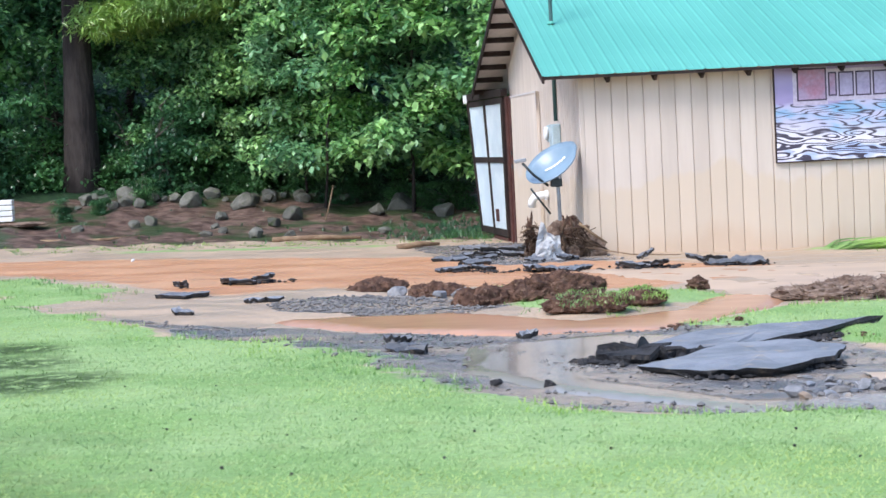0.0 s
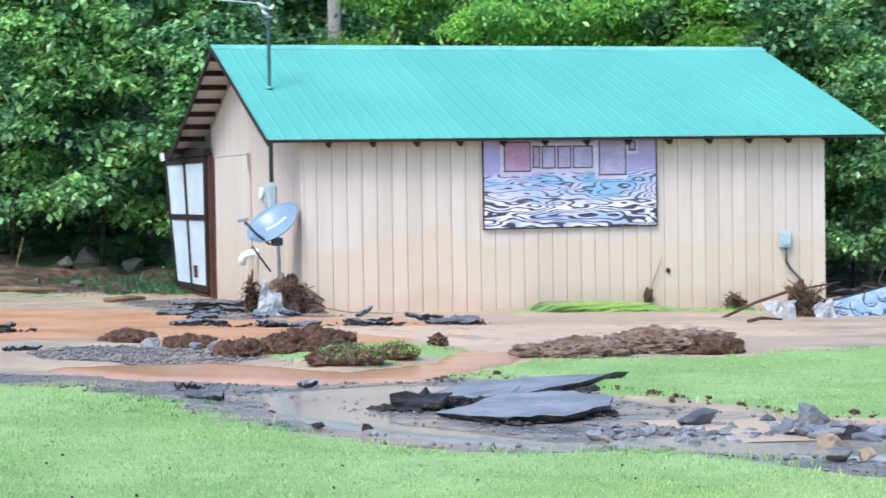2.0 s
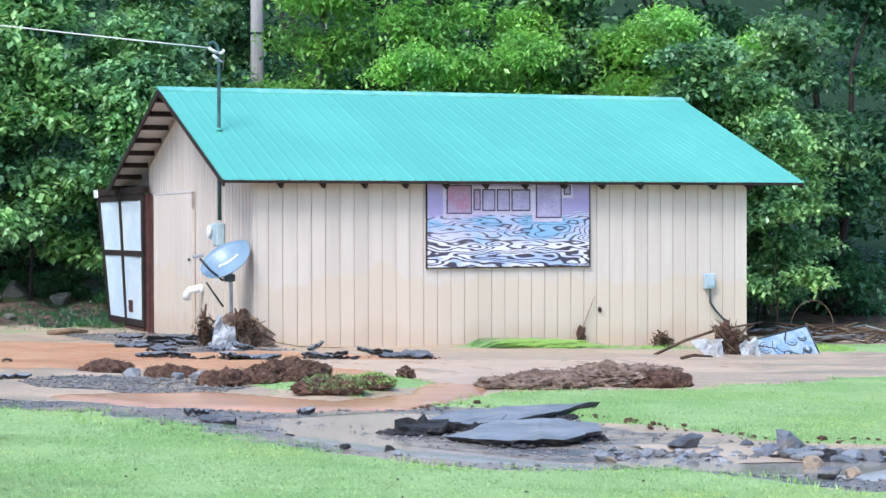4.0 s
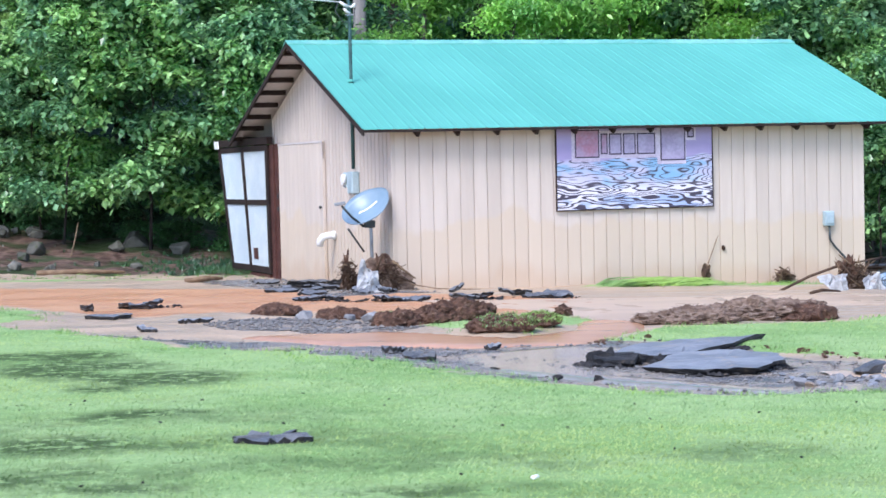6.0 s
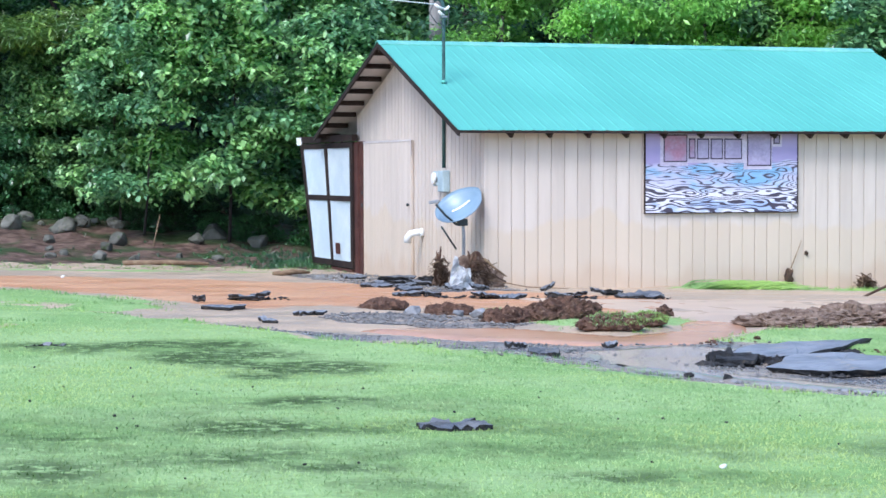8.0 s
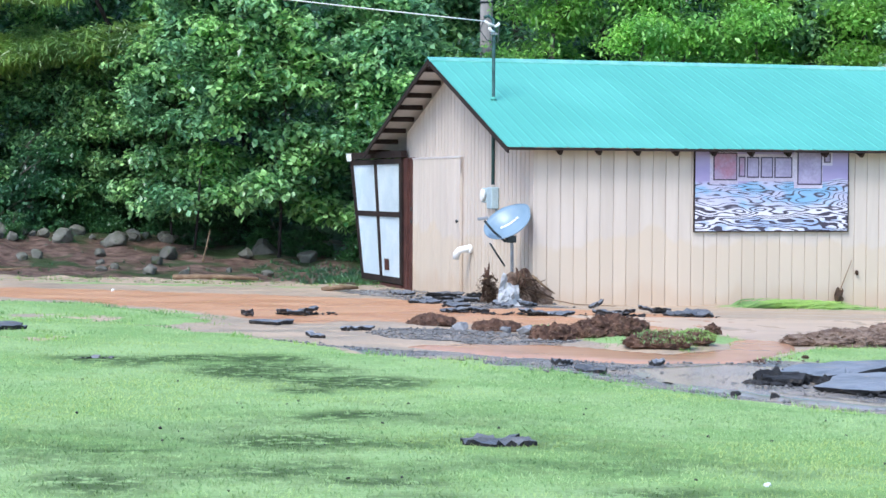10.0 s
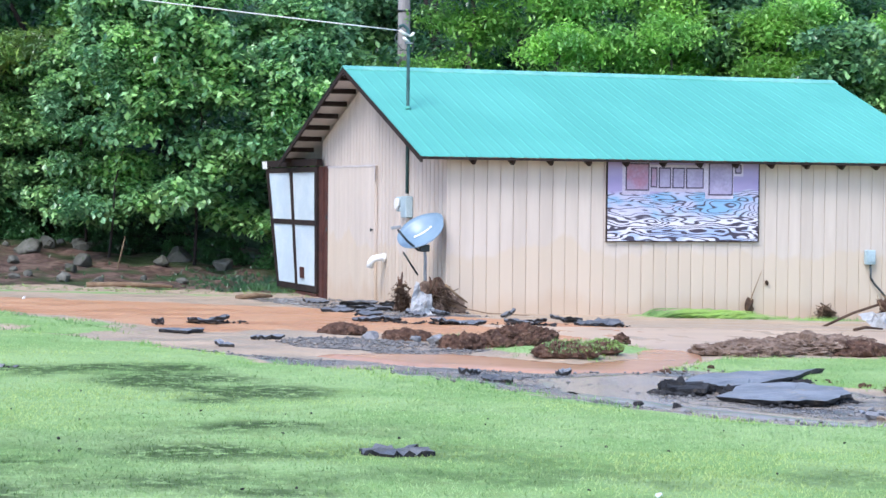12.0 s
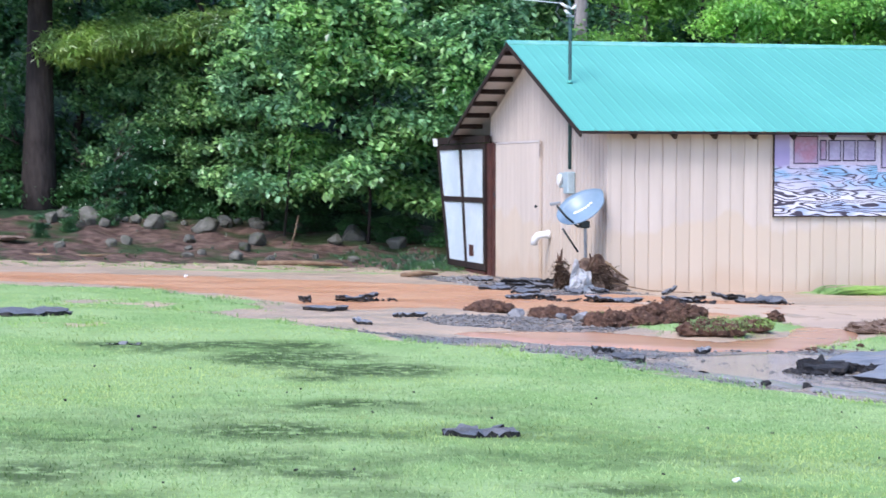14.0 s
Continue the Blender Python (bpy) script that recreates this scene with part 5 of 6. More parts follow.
def scatter_stones():
    rng = random.Random(31)
    # rough stones along the foot of the wood
    x = -7.9
    while x < -1.6:
        s = rng.uniform(0.08, 0.19)
        stone("rock", x, 15.6 + rng.uniform(-0.7, 0.6), (s, s * 0.8, s * rng.uniform(0.6, 0.9)), rng.randint(1, 99), M_ROCK, "grey-brown rock along the foot of the wood", "rock", 0.35, 3, group="rocks by the wood")
        x += s * rng.uniform(1.3, 2.3)
    for x, y, s in ((-6.99, 16.0, 0.30), (-7.55, 15.9, 0.29), (-5.66, 15.0, 0.27), (-4.61, 14.7, 0.29), (-4.06, 15.8, 0.24), (-3.4, 15.3, 0.19), (-3.64, 13.3, 0.24), (-6.29, 12.8, 0.17), (-1.5, 14.2, 0.30), (-0.7, 13.4, 0.26), (-5.1, 12.4, 0.12), (-4.9, 11.3, 0.10), (-5.0, 13.5, 0.16), (-6.6, 12.6, 0.14), (-4.0, 12.2, 0.15), (-2.0, 13.4, 0.2), (0.6, 13.6, 0.25), (-7.6, 12.2, 0.13), (-4.3, 10.6, 0.17), (-3.7, 10.2, 0.12), (-5.2, 10.9, 0.12), (-2.0, 10.8, 0.13), (-2.7, 11.2, 0.10)):
        stone("rock", x, y, (s, s * 0.8, s * 0.75), rng.randint(1, 99), M_ROCK, "weathered rock on the dark soil bank", "rock", 0.55, 3, group="rocks by the wood")
    # pale stones on the gravel
    for x, y, s in ((-2.66, -5.75, 0.10), (-2.1, -6.45, 0.11), (-2.3, -6.3, 0.07), (-1.0, -13.8, 0.06), (-0.55, -13.5, 0.05)):
        stone("pale_stone", x, y, (s, s, s * 0.75), rng.randint(1, 99), M_PALE, "pale grey stone on wet gravel", "stone", group="pale stones")
    stone("white_pebble", -5.77, 2.1, (0.034, 0.034, 0.03), 4, M_WHITE, "single white pebble on the clay drive", "stone")
    # tumbled rubble by the washout: two heaps, a bar of grey stones, single blocks
    for cx, cy, wx, wy, count, big in ((0.42, -13.85, 0.16, 0.26, 26, 0.10), (1.05, -13.85, 0.28, 0.14, 30, 0.09)):
        for k in range(count):
            x, y, s = cx + rng.gauss(0, wx), cy + rng.gauss(0, wy), rng.uniform(0.025, big)
            stone("rubble_chunk", x, y, (s * 1.25, s * 0.8, s * 0.6), rng.randint(1, 999), rng.choice((M_ASPHALT, M_ASPHALT, M_ASPHALT, M_TAR, M_PALE)), "angular chunk of dark rubble in the washout", "rubble", 0.2, 1, "washout rubble")
    for k in range(80):
        t = rng.random()
        x, y, s = -0.95 + 1.0 * t + rng.gauss(0, 0.12), -13.7 + 0.25 * t + rng.gauss(0, 0.26), rng.uniform(0.014, 0.042)
        stone("rubble_chunk", x, y, (s * 1.3, s, s * 0.6), rng.randint(1, 999), rng.choice((M_ASPHALT, M_PALE, M_PALE, M_GRAVEL)), "small grey stone of the washed-out gravel bar", "rubble", 0.25, 1, "washout rubble")
    for x, y, size, mat, label in ((-0.08, -13.1, (0.20, 0.10, 0.07), M_ASPHALT, "flat dark block at the gravel bar's end"), (0.60, -13.35, (0.15, 0.11, 0.11), M_ASPHALT, "dark broken block on a rubble heap"), (0.58, -13.75, (0.16, 0.12, 0.05), M_ASPHALT, "tilted dark plate on a rubble heap"), (0.22, -14.4, (0.11, 0.07, 0.06), M_SAND, "tan sandstone block by the water"), (-0.06, -15.05, (0.09, 0.07, 0.055), M_ASPHALT, "dark stone at the lawn's edge"), (0.10, -15.05, (0.07, 0.05, 0.045), M_SAND, "tan stone at the lawn's edge"), (-0.98, -13.9, (0.09, 0.04, 0.025), M_SAND, "flat brown stone in the shallow water"), (0.05, -13.75, (0.07, 0.03, 0.015), M_TAR, "small flat stone in the tan pool"), (-2.5, -12.9, (0.05, 0.04, 0.025), M_TAR, "black clod at the lawn's edge"), (-2.2, -12.95, (0.045, 0.035, 0.03), M_TAR, "black clod at the lawn's edge")):
        stone("rubble_chunk", x, y, size, rng.randint(1, 999), mat, label, "rubble", 0.25, 1, "washout rubble")
    # dark clods along the torn edge of the grass
    rim = [(-0.9, -9.9), (-0.75, -9.45), (-0.3, -9.6), (0.35, -10.9), (0.4, -11.3), (0.55, -11.9), (0.72, -12.5), (1.1, -13.0), (1.8, -13.1)]
    for k in range(70):
        i, t = rng.randrange(len(rim) - 1), rng.random()
        x, y = [rim[i][j] * (1 - t) + rim[i + 1][j] * t + rng.gauss(0, 0.05 + 0.10 * j) for j in (0, 1)]
        s = abs(rng.gauss(0.0, 0.011)) + 0.005
        stone("soil_clod", x, y, (s * 1.5, s * 1.2, s * 0.8), rng.randint(1, 999), M_SOD, "dark clod of torn soil and roots", "clod", 0.3, 3, "soil clods")
    stone("soil_clod", 0.05, -6.45, (0.10, 0.08, 0.06), 77, M_SOD, "dark clod of torn soil and roots", "clod", 0.3, 3, "soil clods")
    stone("paper_scrap", -4.53, -17.93, (0.042, 0.024, 0.012), 9, M_WHITE, "white scrap lying in the grass", "litter")
    for x, y in [(-5.44, -17.55), (-6.0, -13.8)] + [(rng.uniform(-7.5, -0.5), rng.uniform(-18, -10)) for _ in range(60)]:
        if float(zones(np.array([x]), np.array([y]))["lawn"][0]) < 0.9:
            continue
        s = rng.uniform(0.004, 0.009)
        stone("soil_clod", x, y, (s * 1.3, s, s), rng.randint(1, 999), M_TAR, "tiny dark clod in the grass", "clod", 0.2, 1, "soil clods")


scatter_stones()


def scatter_gravel():
    """Loose wet gravel of the washout and the drive, one mesh of many angular pebbles."""
    rng = np.random.RandomState(8)
    oct_v = np.array([(1, 0, 0), (-1, 0, 0), (0, 1, 0), (0, -1, 0), (0, 0, 1), (0, 0, -1)], float)
    oct_f = np.array([(0, 2, 4), (2, 1, 4), (1, 3, 4), (3, 0, 4), (2, 0, 5), (1, 2, 5), (3, 1, 5), (0, 3, 5)])
    for poly, count, lo, hi in ((GRAVEL, 3200, 0.006, 0.024), (GRAVEL_ISLE, 1000, 0.008, 0.030), (GRAVEL_DOOR, 500, 0.012, 0.04)):
        xs, ys = [max(-8, min(4, p[0])) for p in poly], [max(-17, p[1]) for p in poly]
        x, y = rng.uniform(min(xs), max(xs), count * 4), rng.uniform(min(ys), max(ys), count * 4)
        patchy = wobble(x, y, 1.2, 21) + rng.uniform(-0.5, 0.5, count * 4)
        keep = (inside(poly, x, y) > 0) & (patchy > 0.05)
        x, y = x[keep][:count], y[keep][:count]
        z = ground_height(x, y)
        k = len(x)
        s = np.exp(rng.uniform(math.log(lo), math.log(hi), (k, 1, 1))) * rng.uniform(0.6, 1.3, (k, 1, 3)) * np.array([1.2, 1.0, 0.6])
        v = oct_v[None] * s * rng.uniform(0.75, 1.25, (k, 6, 1))
        a = rng.uniform(0, math.tau, k)
        c, sn = np.cos(a)[:, None], np.sin(a)[:, None]
        v = np.stack([v[..., 0] * c - v[..., 1] * sn, v[..., 0] * sn + v[..., 1] * c, v[..., 2]], -1) + np.stack([x, y, z + 0.008], 1)[:, None]
        f = oct_f[None] + np.arange(k)[:, None, None] * 6
        tagged(new("gravel", mesh_from("gravel", v.reshape(-1, 3), f.reshape(-1, 3), M_GRAVEL)), "loose wet grey gravel and asphalt crumbs", "gravel", kind="stuff")


scatter_gravel()


def sod_clump(x, y, size, turn, seed, material, label, green=False, hair=500, name="sod_clump"):
    """A torn turf: a crumbly soil body, root hairs all over, and grass left on top where it lives."""
    rng = np.random.RandomState(seed)
    clump = holder(name, label, "sod clump" if name == "sod_clump" else "mound", (x, y, on_ground(x, y)))
    clump.rotation_euler = (0, 0, radians(turn))
    bm = bmesh.new()
    made = bmesh.ops.create_icosphere(bm, subdivisions=5, radius=1.0)["verts"]
    off = Vector((seed * 1.7, seed * 2.9, 0))
    for v in made:
        d = v.co.normalized()
        q = Vector((d.x * size[0], d.y * size[1], d.z * size[2]))
        r = 1 + 0.55 * noise.noise(q * 2.4 + off) + 0.55 * noise.noise(q * 8 + off) + 0.5 * noise.noise(q * 21 + off)
        side = max(abs(d.x), abs(d.y))
        v.co = Vector((q.x * (0.7 + 0.3 * r), q.y * (0.7 + 0.3 * r), max(-0.06, q.z * (0.4 + 0.6 * r) * (1.0 if d.z > 0 else 0.4)) + 0.02 * side))
    tops = [v.co.copy() for v in bm.verts if v.co.z > 0.02]
    part("soil_body", bm, material, clump)
    pick = rng.randint(0, len(tops), hair)
    p = np.array([tops[i] for i in pick])
    way = p / (np.linalg.norm(p, axis=1, keepdims=True) + 1e-6) + rng.normal(0, 0.6, (hair, 3))
    way[:, 2] -= 0.3
    s = rng.uniform(0.012, 0.035, (hair, 1))
    side = rng.normal(0, 1, (hair, 3))
    side /= np.linalg.norm(side, axis=1, keepdims=True)
    v = np.stack([p - side * 0.005, p + side * 0.005, p + way * s], 1).reshape(-1, 3)
    roots = new("root_mat", mesh_from("root_mat", v, np.arange(hair * 3).reshape(-1, 3), material))
    roots.parent = clump
    roots["kind"] = "stuff"
    if green:
        top = [q for q in tops if q.z > size[2] * 0.30 and q.x > -size[0] * 0.6] or tops
        k = 1500
        p = np.array([top[i] for i in rng.randint(0, len(top), k)]) + rng.normal(0, 0.02, (k, 3)) * (1, 1, 0.2)
        a = rng.uniform(0, math.tau, k)
        lean = np.stack([np.cos(a), np.sin(a), np.zeros(k)], 1)
        w = np.stack([-np.sin(a), np.cos(a), np.zeros(k)], 1) * 0.005
        h = rng.uniform(0.012, 0.028, (k, 1))
        v = np.stack([p - w, p + w, p + lean * h * rng.uniform(0.2, 1.0, (k, 1)) + (0, 0, 1) * h], 1).reshape(-1, 3)
        g = new("grass_top", mesh_from("grass_top", v, np.arange(k * 3).reshape(-1, 3), M_TALLGRASS))
        g["kind"] = "stuff"
        g.parent = clump
        g["label"] = "green grass left on top"


sod_clump(-2.83, -5.05, (0.28, 0.24, 0.11), 5, 3, M_SOD, "torn brown turf clump with bare roots", hair=400)
sod_clump(-2.30, -5.95, (0.27, 0.25, 0.13), 20, 4, M_SOD, "torn brown turf clump beside gravel", hair=400)
sod_clump(-1.98, -7.0, (0.26, 0.22, 0.15), -10, 6, M_SOD, "torn brown turf clump by the puddle", hair=300)
sod_clump(-1.38, -6.95, (0.46, 0.30, 0.19), 8, 5, M_SOD, "long roll of torn brown turf and roots", hair=900)
sod_clump(-1.25, -8.1, (0.36, 0.26, 0.13), -8, 9, M_SOD, "torn turf with green grass on top", True, 400)
sod_clump(-0.72, -7.75, (0.20, 0.2, 0.10), 30, 10, M_SOD, "small torn turf by the puddle", True, 200)
sod_clump(1.2, -7.2, (0.62, 0.42, 0.13), 3, 13, M_MOUND, "long mound of dried silt and straw", hair=1200, name="silt_mound")
sod_clump(2.25, -6.8, (0.72, 0.55, 0.18), 6, 14, M_MOUND, "higher mound of grey-brown silt and roots", hair=1200, name="silt_mound")
sod_clump(2.55, -7.25, (0.35, 0.3, 0.13), 6, 15, M_SOD, "dark torn soil at a mound's end", hair=400)


# ---- flood debris ----
def crumpled(bm, corners, seed, amount=0.05, k=9):
    """A creased sheet between four corners."""
    a, b, c, d = [Vector(p) for p in corners]
    off = Vector((seed * 3.3, seed * 1.9, 0))
    grid = []
    n = (b - a).cross(d - a).normalized()
    for i in range(k + 1):
        row = []
        for j in range(k + 1):
            u, v = i / k, j / k
            p = (a * (1 - u) + b * u) * (1 - v) + (d * (1 - u) + c * u) * v
            q = Vector((u * 3, v * 3, 0)) + off
            edge = 1 + 0.12 * noise.noise(q * 2.0)
            p = p + n * (amount * (noise.noise(q) * 2 + noise.noise(q * 2.7))) + (b - a) * 0.10 * noise.noise(q * 1.5 + off) * edge + (d - a) * 0.10 * noise.noise(q * 1.3 - off)
            row.append(bm.verts.new(p))
        grid.append(row)
    for i in range(k):
        for j in range(k):
            bm.faces.new((grid[i][j], grid[i + 1][j], grid[i + 1][j + 1], grid[i][j + 1]))
    bmesh.ops.solidify(bm, geom=bm.faces[:], thickness=0.004)
    return bm


def debris_heap(label, at, reach, tall, sticks, seed, sheets=(), bank=None):
    """Wet silt and twigs caught against something: a core, crossing sticks, torn sheets."""
    rng = random.Random(seed)
    heap = holder("debris_heap", label, "flood debris", at)
    bm = bmesh.new()
    lump(bm, (reach * 0.42, reach * 0.22, tall * 0.42), seed, 0.45, 4, (reach * 0.16, reach * 0.18, tall * 0.06), 2.4)
    if bank:
        lump(bm, bank, seed + 2, 0.3, 4, (-0.06, 0.10, bank[2] * 0.45), 2.2)
    part("silt_core", bm, M_MOUND, heap)
    bm = bmesh.new()
    lump(bm, (reach * 0.2, reach * 0.18, tall * 0.4), seed + 5, 0.5, 4, (-reach * 0.04, reach * 0.12, tall * 0.4), 3)
    part("twig_mat", bm, M_SOD, heap)
    for k in range(sticks):
        a = rng.choice((0.25, 0.6, 0.95, 2.0, 2.5)) + rng.gauss(0, 0.2)
        c = Vector((rng.gauss(0, reach * 0.18), rng.gauss(-reach * 0.05, reach * 0.12), rng.uniform(0.1, tall * 0.75)))
        w = Vector((-math.cos(a), rng.gauss(0, 0.25), math.sin(a))) * reach * rng.uniform(0.3, 0.9)
        if c.z - abs(w.z) * 0.5 < -0.02:
            c.z = abs(w.z) * 0.5
        bend = Vector((rng.gauss(0, 0.03), rng.gauss(0, 0.03), rng.gauss(0, 0.03)))
        r = rng.uniform(0.005, 0.015)
        part("stick", tube(bmesh.new(), [c - w * 0.5, c + bend, c + w * 0.5], [r, r, r * 0.5], 5), M_STRAW if rng.random() < 0.3 else M_TWIG, heap)
    v, f = leaf_cloud(np.random.RandomState(seed), np.array([(rng.gauss(reach * 0.04, reach * 0.16), rng.gauss(0, reach * 0.12), rng.uniform(0.02, tall * 0.8)) for _ in range(50)]), 0.05, 20, 0.05, 0.8, 0.4)
    litter = new("leaf_litter", mesh_from("leaf_litter", v, f, M_TWIG))
    litter.parent = heap
    litter["kind"] = "stuff"
    for k, corners in enumerate(sheets):
        part("torn_sheet", crumpled(bmesh.new(), corners, seed + k), M_CLOTH, heap, "dirty white torn sheet")
    return heap


debris_heap("heap of twigs and silt with a torn white sheet", (-0.20, -0.24, -0.02), 0.60, 0.58, 24, 3, [((-0.56, -0.46, -0.03), (-0.14, -0.48, -0.05), (-0.22, -0.34, 0.30), (-0.42, -0.30, 0.47))], (0.27, 0.15, 0.30))
debris_heap("tangle of twigs hung beside the dish pole", (-0.68, -0.02, 0.02), 0.24, 0.54, 9, 6)
debris_heap("heap of branches, silt and torn white sheets", (6.30, -1.65, -0.20), 0.60, 0.55, 34, 8, [((-0.50, -0.45, -0.04), (-0.30, -0.46, -0.04), (-0.26, -0.28, 0.28), (-0.70, -0.22, 0.24)), ((-0.06, -0.46, -0.04), (0.32, -0.48, -0.06), (0.24, -0.30, 0.27), (0.02, -0.26, 0.20))])
debris_heap("small tuft of twigs caught on siding", (5.95, -0.25, -0.16), 0.32, 0.26, 12, 9)


def loose_branches():
    for pts, r, label in (
        ([(5.10, -1.75, -0.14), (5.65, -1.6, 0.04), (6.15, -1.5, 0.16), (6.95, -1.42, 0.26)], 0.0201, "thin bare branch leaning across the debris"),
        ([(-0.12, -0.35, 0.42), (0.05, -0.30, 0.28), (0.22, -0.32, 0.16)], 0.018, "pale stick out of the debris heap"),
        ([(-0.05, -0.3, 0.12), (0.5, -0.4, 0.01), (1.1, -0.5, -0.02)], 0.008, "thin straw stem lying by the wall"),
        ([(4.9, -3.0, -0.09), (5.1, -2.95, -0.06), (5.4, -2.9, -0.09)], 0.022, "dark stick lying on the mud"),
        ([(-4.0, 9.5, -0.06), (-3.2, 9.3, -0.05), (-2.5, 8.9, -0.07)], 0.05, "pale log lying by the grass strip"),
        ([(-2.1, 4.9, -0.05), (-1.75, 4.95, -0.02), (-1.45, 5.1, -0.04)], 0.045, "short pale log beside the lean-to"),
        ([(-3.02, 12.6, 0.1), (-2.93, 12.7, 0.4), (-2.84, 12.8, 0.75)], 0.014, "pale bare stick standing in the bank"),
        ([(-8.3, 11.2, 0.05), (-7.2, 11.0, 0.02), (-6.3, 11.1, 0.06)], 0.04, "weathered pole lying along the bank"),
    ):
        thing("branch", tube(bmesh.new(), pts, [r] * (len(pts) - 1) + [r * 0.5], 7), M_STRAW if r < 0.02 or r > 0.035 else M_TWIG, label, "branch", "loose branches")
    bm = bmesh.new()
    tube(bm, [(4.72, -0.06, -0.15), (4.82, -0.05, 0.2), (4.99, -0.04, 0.6)], [0.010, 0.008, 0.004], 6)
    weed = thing("dead_weed", bm, M_STRAW, "dead weed stalk with twigs against the siding", "weed")
    bm = bmesh.new()
    lump(bm, (0.06, 0.05, 0.16), 4, 0.45, 3, (4.76, -0.08, 0.02), 3)
    part("clot", bm, M_TWIG, weed)
    bm = bmesh.new()
    lump(bm, (0.03, 0.025, 0.035), 6, 0.4, 2, (5.08, -0.03, 0.41), 3)
    thing("mud_clot", bm, M_TWIG, "small mud clot stuck on the siding", "mud")


loose_branches()


def build_crate():
    """A box tipped on its corner, its lid printed with rings."""
    a, b, c, d = Vector((6.82, -1.78, -0.30)), Vector((7.72, -1.70, -0.23)), Vector((7.60, -1.50, 0.20)), Vector((6.67, -1.56, 0.01))
    crate = holder("storage_box", "tipped blue and white box with printed rings", "box")
    u, v = (b - a).normalized(), (d - a).normalized()
    n = u.cross(v).normalized()
    if n.y > 0:
        n = -n
    deep = -n * 0.30
    bm = bmesh.new()
    prism(bm, [a, b, c, d], [a + deep, b + deep, c + deep, d + deep])
    part("body", bm, M_CLOTH, crate)
    bm = bmesh.new()
    f = n * 0.006
    prism(bm, [a + n * 0.002, b + n * 0.002, c + n * 0.002, d + n * 0.002], [a + f, b + f, c + f, d + f])
    part("printed_face", bm, M_PANELBLUE, crate, "pale blue printed face")

    def at(s, t, lift):
        return (a * (1 - s) + b * s) * (1 - t) + (d * (1 - s) + c * s) * t + n * lift

    for s0, t0, s1, t1 in ((0.02, 0.02, 0.98, 0.02), (0.98, 0.02, 0.98, 0.98), (0.98, 0.98, 0.02, 0.98), (0.02, 0.98, 0.02, 0.02), (0.3, 0.0, 0.62, 1.0), (0.05, 0.75, 0.7, 0.1)):
        part("dark_bar", tube(bmesh.new(), [at(s0, t0, 0.012), at((s0 + s1) / 2, (t0 + t1) / 2, 0.012), at(s1, t1, 0.012)], 0.011, 5), M_DARKMETAL, crate)
    for s, t, r in ((0.82, 0.72, 0.075), (0.82, 0.30, 0.065), (0.42, 0.52, 0.15), (0.42, 0.52, 0.09), (0.15, 0.6, 0.09), (0.62, 0.35, 0.12), (0.82, 0.72, 0.045), (0.82, 0.30, 0.04), (0.42, 0.52, 0.05), (0.15, 0.6, 0.05), (0.62, 0.7, 0.10), (0.62, 0.7, 0.06), (0.2, 0.28, 0.08)):
        o = at(s, t, 0.010)
        part("printed_ring", tube(bmesh.new(), [o + u * (r * math.cos(k * math.tau / 16)) + n.cross(u) * (r * math.sin(k * math.tau / 16)) for k in range(17)], 0.008, 4), M_DARKMETAL, crate)


M_PANELBLUE = surface("pale_blue_print", (0.20, 0.31, 0.44), (0.36, 0.45, 0.54), 7, 0.5, 20, 0.05, depth=0.002)
build_crate()


def build_brush():
    rng = random.Random(4)
    for cx, cy in ((9.6, 2.6), (11.0, 3.2), (12.6, 3.6)):
        pile = holder("brush_pile", "pile of grey-brown branches and logs behind the building", "brush pile", (cx, cy, on_ground(cx, cy)), "brush piles")
        for k in range(30):
            a = rng.uniform(-0.7, 0.7) + (math.pi if rng.random() < 0.3 else 0)
            c = Vector((rng.gauss(0, 0.4), rng.gauss(0, 0.35), rng.uniform(0.03, 0.26)))
            w = Vector((math.cos(a), math.sin(a), rng.gauss(0, 0.12))) * rng.uniform(0.5, 1.2)
            r = rng.uniform(0.008, 0.032)
            part("log", tube(bmesh.new(), [c - w * 0.6, c + Vector((0, 0, rng.gauss(0, 0.04))), c + w * 0.6], [r, r * 0.9, r * 0.6], 7), rng.choice((M_STRAW, M_TWIG, M_TWIG, M_POLE)), pile)
    bm = bmesh.new()
    tube(bm, [(10.3 + 0.40 * math.cos(t), 3.0, -0.1 + 0.44 * math.sin(t)) for t in [math.pi * k / 14 for k in range(15)]], 0.007, 6)
    thing("bent_cane", bm, M_STRAW, "bent cane arching over the brush pile", "branch")


build_brush()


def build_bench():
    bench = holder("stone_bench", "rough stone bench beside the soil bank", "bench", (-8.85, 13.0, -0.02))
    bm = bmesh.new()
    lump(bm, (0.55, 0.32, 0.06), 7, 0.12, 3, (0, 0, 0.33))
    part("seat_slab", bm, M_MOUND, bench)
    for x in (-0.3, 0.22):
        bm = bmesh.new()
        lump(bm, (0.11, 0.2, 0.19), 11, 0.15, 2, (x, 0, 0.12))
        part("stone_leg", bm, M_ROCK, bench)
    stack = holder("white_planter", "white slatted planter box on the stone bench", "planter", (-9.05, 13.0, 0.38))
    for k in range(4):
        part("slat", boxed(-0.18, 0.18, -0.15, 0.15, 0.005 + 0.105 * k, 0.095 + 0.105 * k, bevel=0.01), M_WHITE, stack)


build_bench()


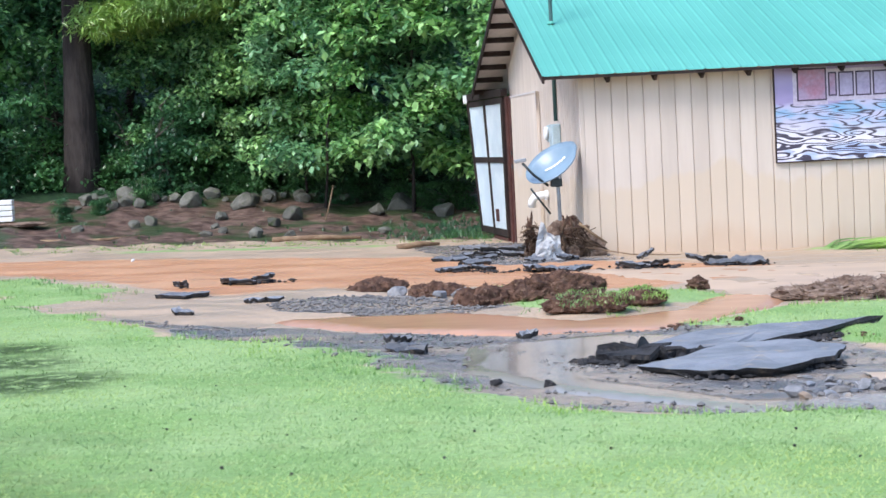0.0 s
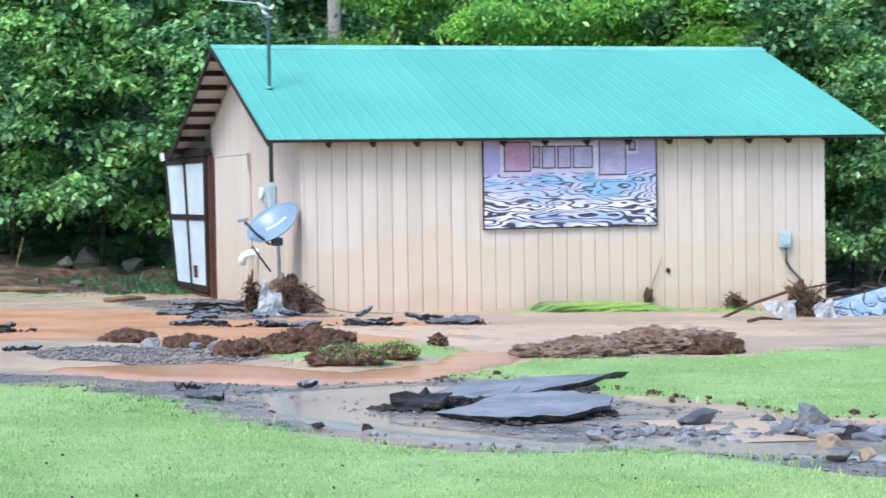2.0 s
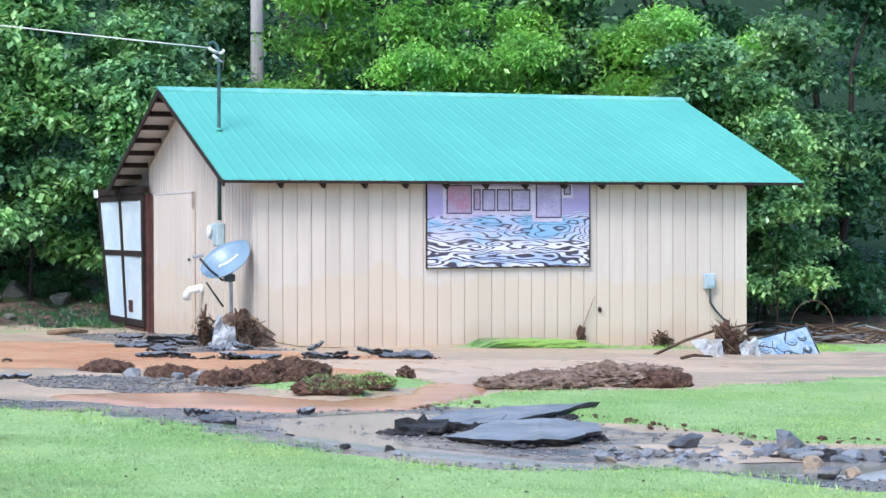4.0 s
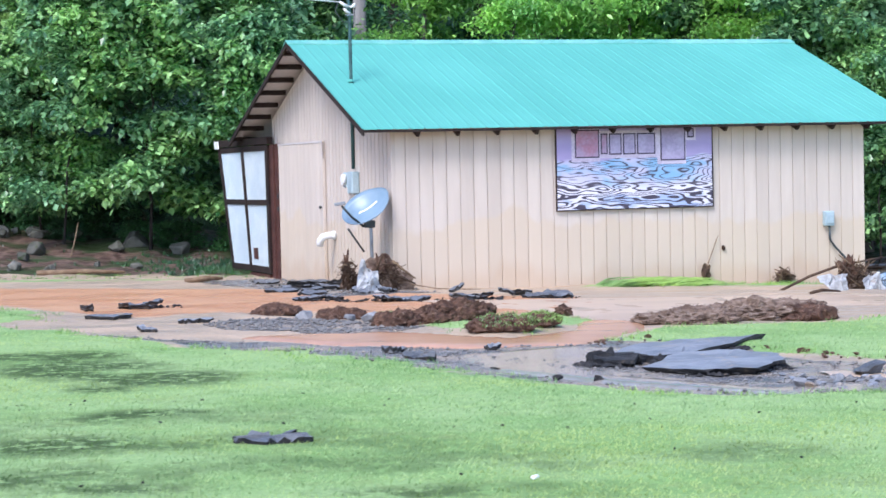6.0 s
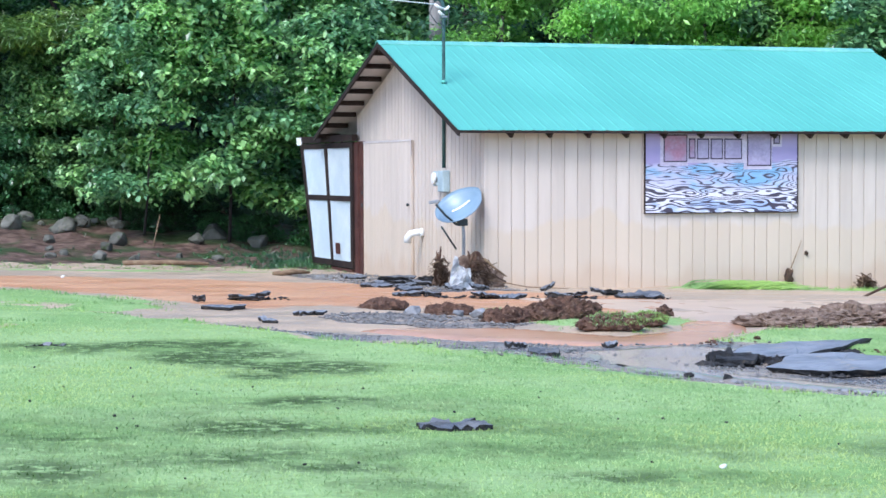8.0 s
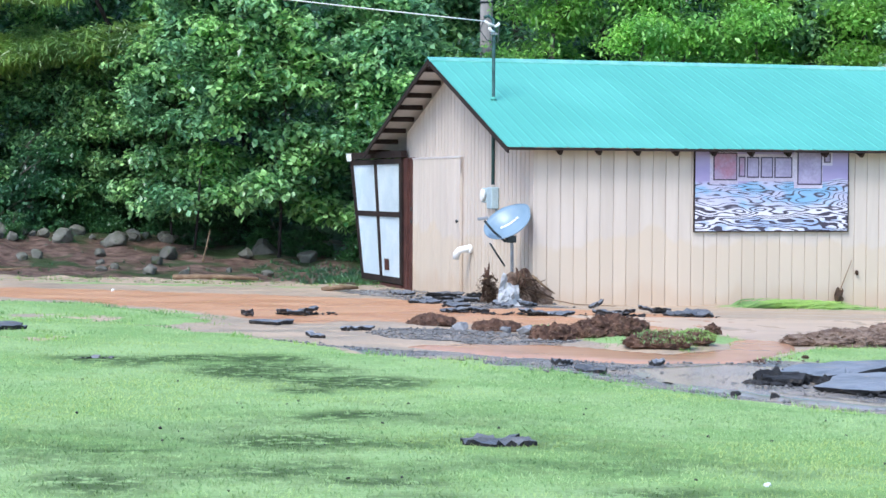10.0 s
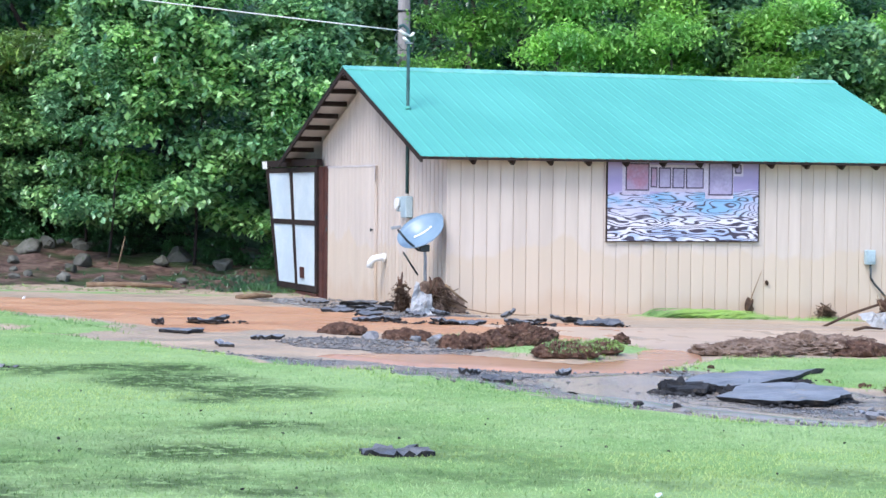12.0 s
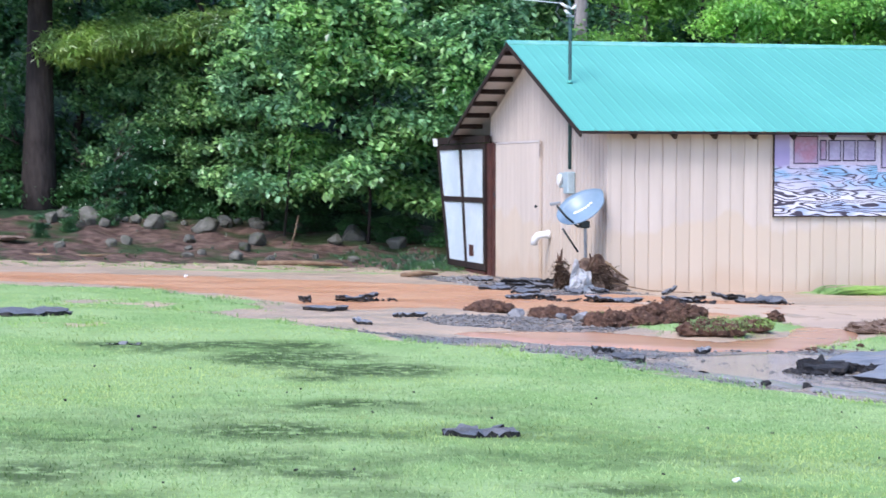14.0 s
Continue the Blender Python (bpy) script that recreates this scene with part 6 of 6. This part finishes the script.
# ---- grass ----
def blades(name, x, y, lo, hi, width, material, label, lie=0.7, seed=1):
    rng = np.random.RandomState(seed)
    k = len(x)
    p = np.stack([x, y, ground_height(x, y) - 0.004], 1)
    a = rng.uniform(0, math.tau, k)
    lean = np.stack([np.cos(a), np.sin(a), np.zeros(k)], 1) * rng.uniform(0, lie, (k, 1))
    b = rng.uniform(0, math.tau, k)
    w = np.stack([np.cos(b), np.sin(b), np.zeros(k)], 1) * width * rng.uniform(0.6, 1.3, (k, 1))
    h = rng.uniform(lo, hi, (k, 1))
    v = np.stack([p - w, p + w, p + (lean + (0, 0, 1)) * h], 1).reshape(-1, 3)
    me = mesh_from(name, v, np.arange(k * 3).reshape(-1, 3), material)
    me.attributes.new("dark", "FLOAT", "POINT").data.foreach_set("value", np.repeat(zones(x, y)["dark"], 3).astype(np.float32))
    tagged(new(name, me), label, "grass", kind="stuff")


def sow():
    rng = np.random.RandomState(17)
    n = 900000
    y = rng.uniform(-19.5, -0.5, n)
    x = rng.uniform(-9.5, 6.0, n)
    zs = zones(x, y)
    near = np.clip((-y - 4) / 12, 0.25, 1)
    tuft = wobble(x, y, 0.35, 33) * 0.5 + wobble(x, y, 1.3, 34) * 0.7
    keep = (zs["lawn"] + 0.35 * (tuft) > 0.62) & (rng.uniform(0, 1, n) < near * (0.55 + 0.45 * tuft)) & (rng.uniform(0, 1, n) > 0.55 * zs["dark"]) & (x > -9.5 + 0 * y)
    x, y = x[keep][:330000], y[keep][:330000]
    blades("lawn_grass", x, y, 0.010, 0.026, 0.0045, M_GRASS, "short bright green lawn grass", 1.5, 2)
    n = 16000
    y, x = rng.uniform(-1.3, -0.03, n), rng.uniform(2.6, 8.6, n)
    keep = zones(x, y)["lawn"] + 0.3 * wobble(x, y, 0.4, 52) > 0.62
    blades("foot_grass", x[keep], y[keep], 0.02, 0.07, 0.005, M_TALLGRASS, "sparse grass along the foot of the siding", 1.0, 5)
    # ragged longer tufts along the torn edges
    n = 120000
    y, x = rng.uniform(-17, -1, n), rng.uniform(-9, 5, n)
    zs = zones(x, y)
    keep = (zs["lawn"] > 0.3) & (zs["lawn"] < 0.85) & (wobble(x, y, 0.5, 51) > 0.05)
    blades("edge_grass", x[keep], y[keep], 0.02, 0.055, 0.005, M_TALLGRASS, "ragged grass tufts at the torn lawn edge", 0.9, 3)


def sow_bank():
    """Weeds and low grass in patches on the soil bank, thicker beside the lean-to."""
    rng = np.random.RandomState(29)
    n = 60000
    x, y = rng.uniform(-9.5, 0.6, n), rng.uniform(8.6, 16.0, n)
    lush = np.clip((x + 2.8) / 2.0, 0, 1) * np.clip((13.5 - y) / 2, 0, 1)
    keep = wobble(x, y, 0.7, 61) + 0.8 * wobble(x, y, 0.2, 62) + 0.9 * lush > 0.75
    blades("bank_weeds", x[keep], y[keep], 0.03, 0.12, 0.010, M_LEAFDARK, "low weeds in patches on the soil bank", 1.1, 7)
    x, y = rng.uniform(-9, 0, 9000), rng.uniform(7.2, 9.4, 9000)
    keep = wobble(x, y, 0.5, 63) > 0.25
    blades("bank_weeds", x[keep], y[keep], 0.02, 0.06, 0.008, M_TALLGRASS, "sparse grass at the foot of the soil bank", 1.1, 8)


sow()
sow_bank()


def build_bent_grass():
    rng = np.random.RandomState(6)
    k = 260
    x = rng.uniform(2.95, 4.3, k)
    y = rng.uniform(-0.75, -0.15, k)
    z = np.array([height(a, b) for a, b in zip(x, y)]) + 0.02
    rise = rng.uniform(0.03, 0.14, k) * np.clip((4.6 - x) / 0.6, 0.35, 1)
    far = rng.uniform(0.35, 0.8, k)
    turn = rng.normal(0, 0.25, k)
    verts, faces = [], []
    for i in range(k):
        for t in (0, 0.33, 0.66, 1.0):
            w = 0.012 * (1 - 0.8 * t)
            px, py, pz = x[i] + far[i] * t, y[i] + turn[i] * far[i] * t, z[i] + rise[i] * 4 * t * (1 - t) * (0.7 + 0.3 * t)
            verts += [(px, py - w, pz), (px, py + w, pz + w)]
        for s in range(3):
            o = i * 8 + s * 2
            faces.append((o, o + 1, o + 3, o + 2))
    ob = new("bent_grass", mesh_from("bent_grass", verts, faces, M_TALLGRASS))
    tagged(ob, "flattened long green grass along the building's foot", "grass", kind="stuff")


build_bent_grass()
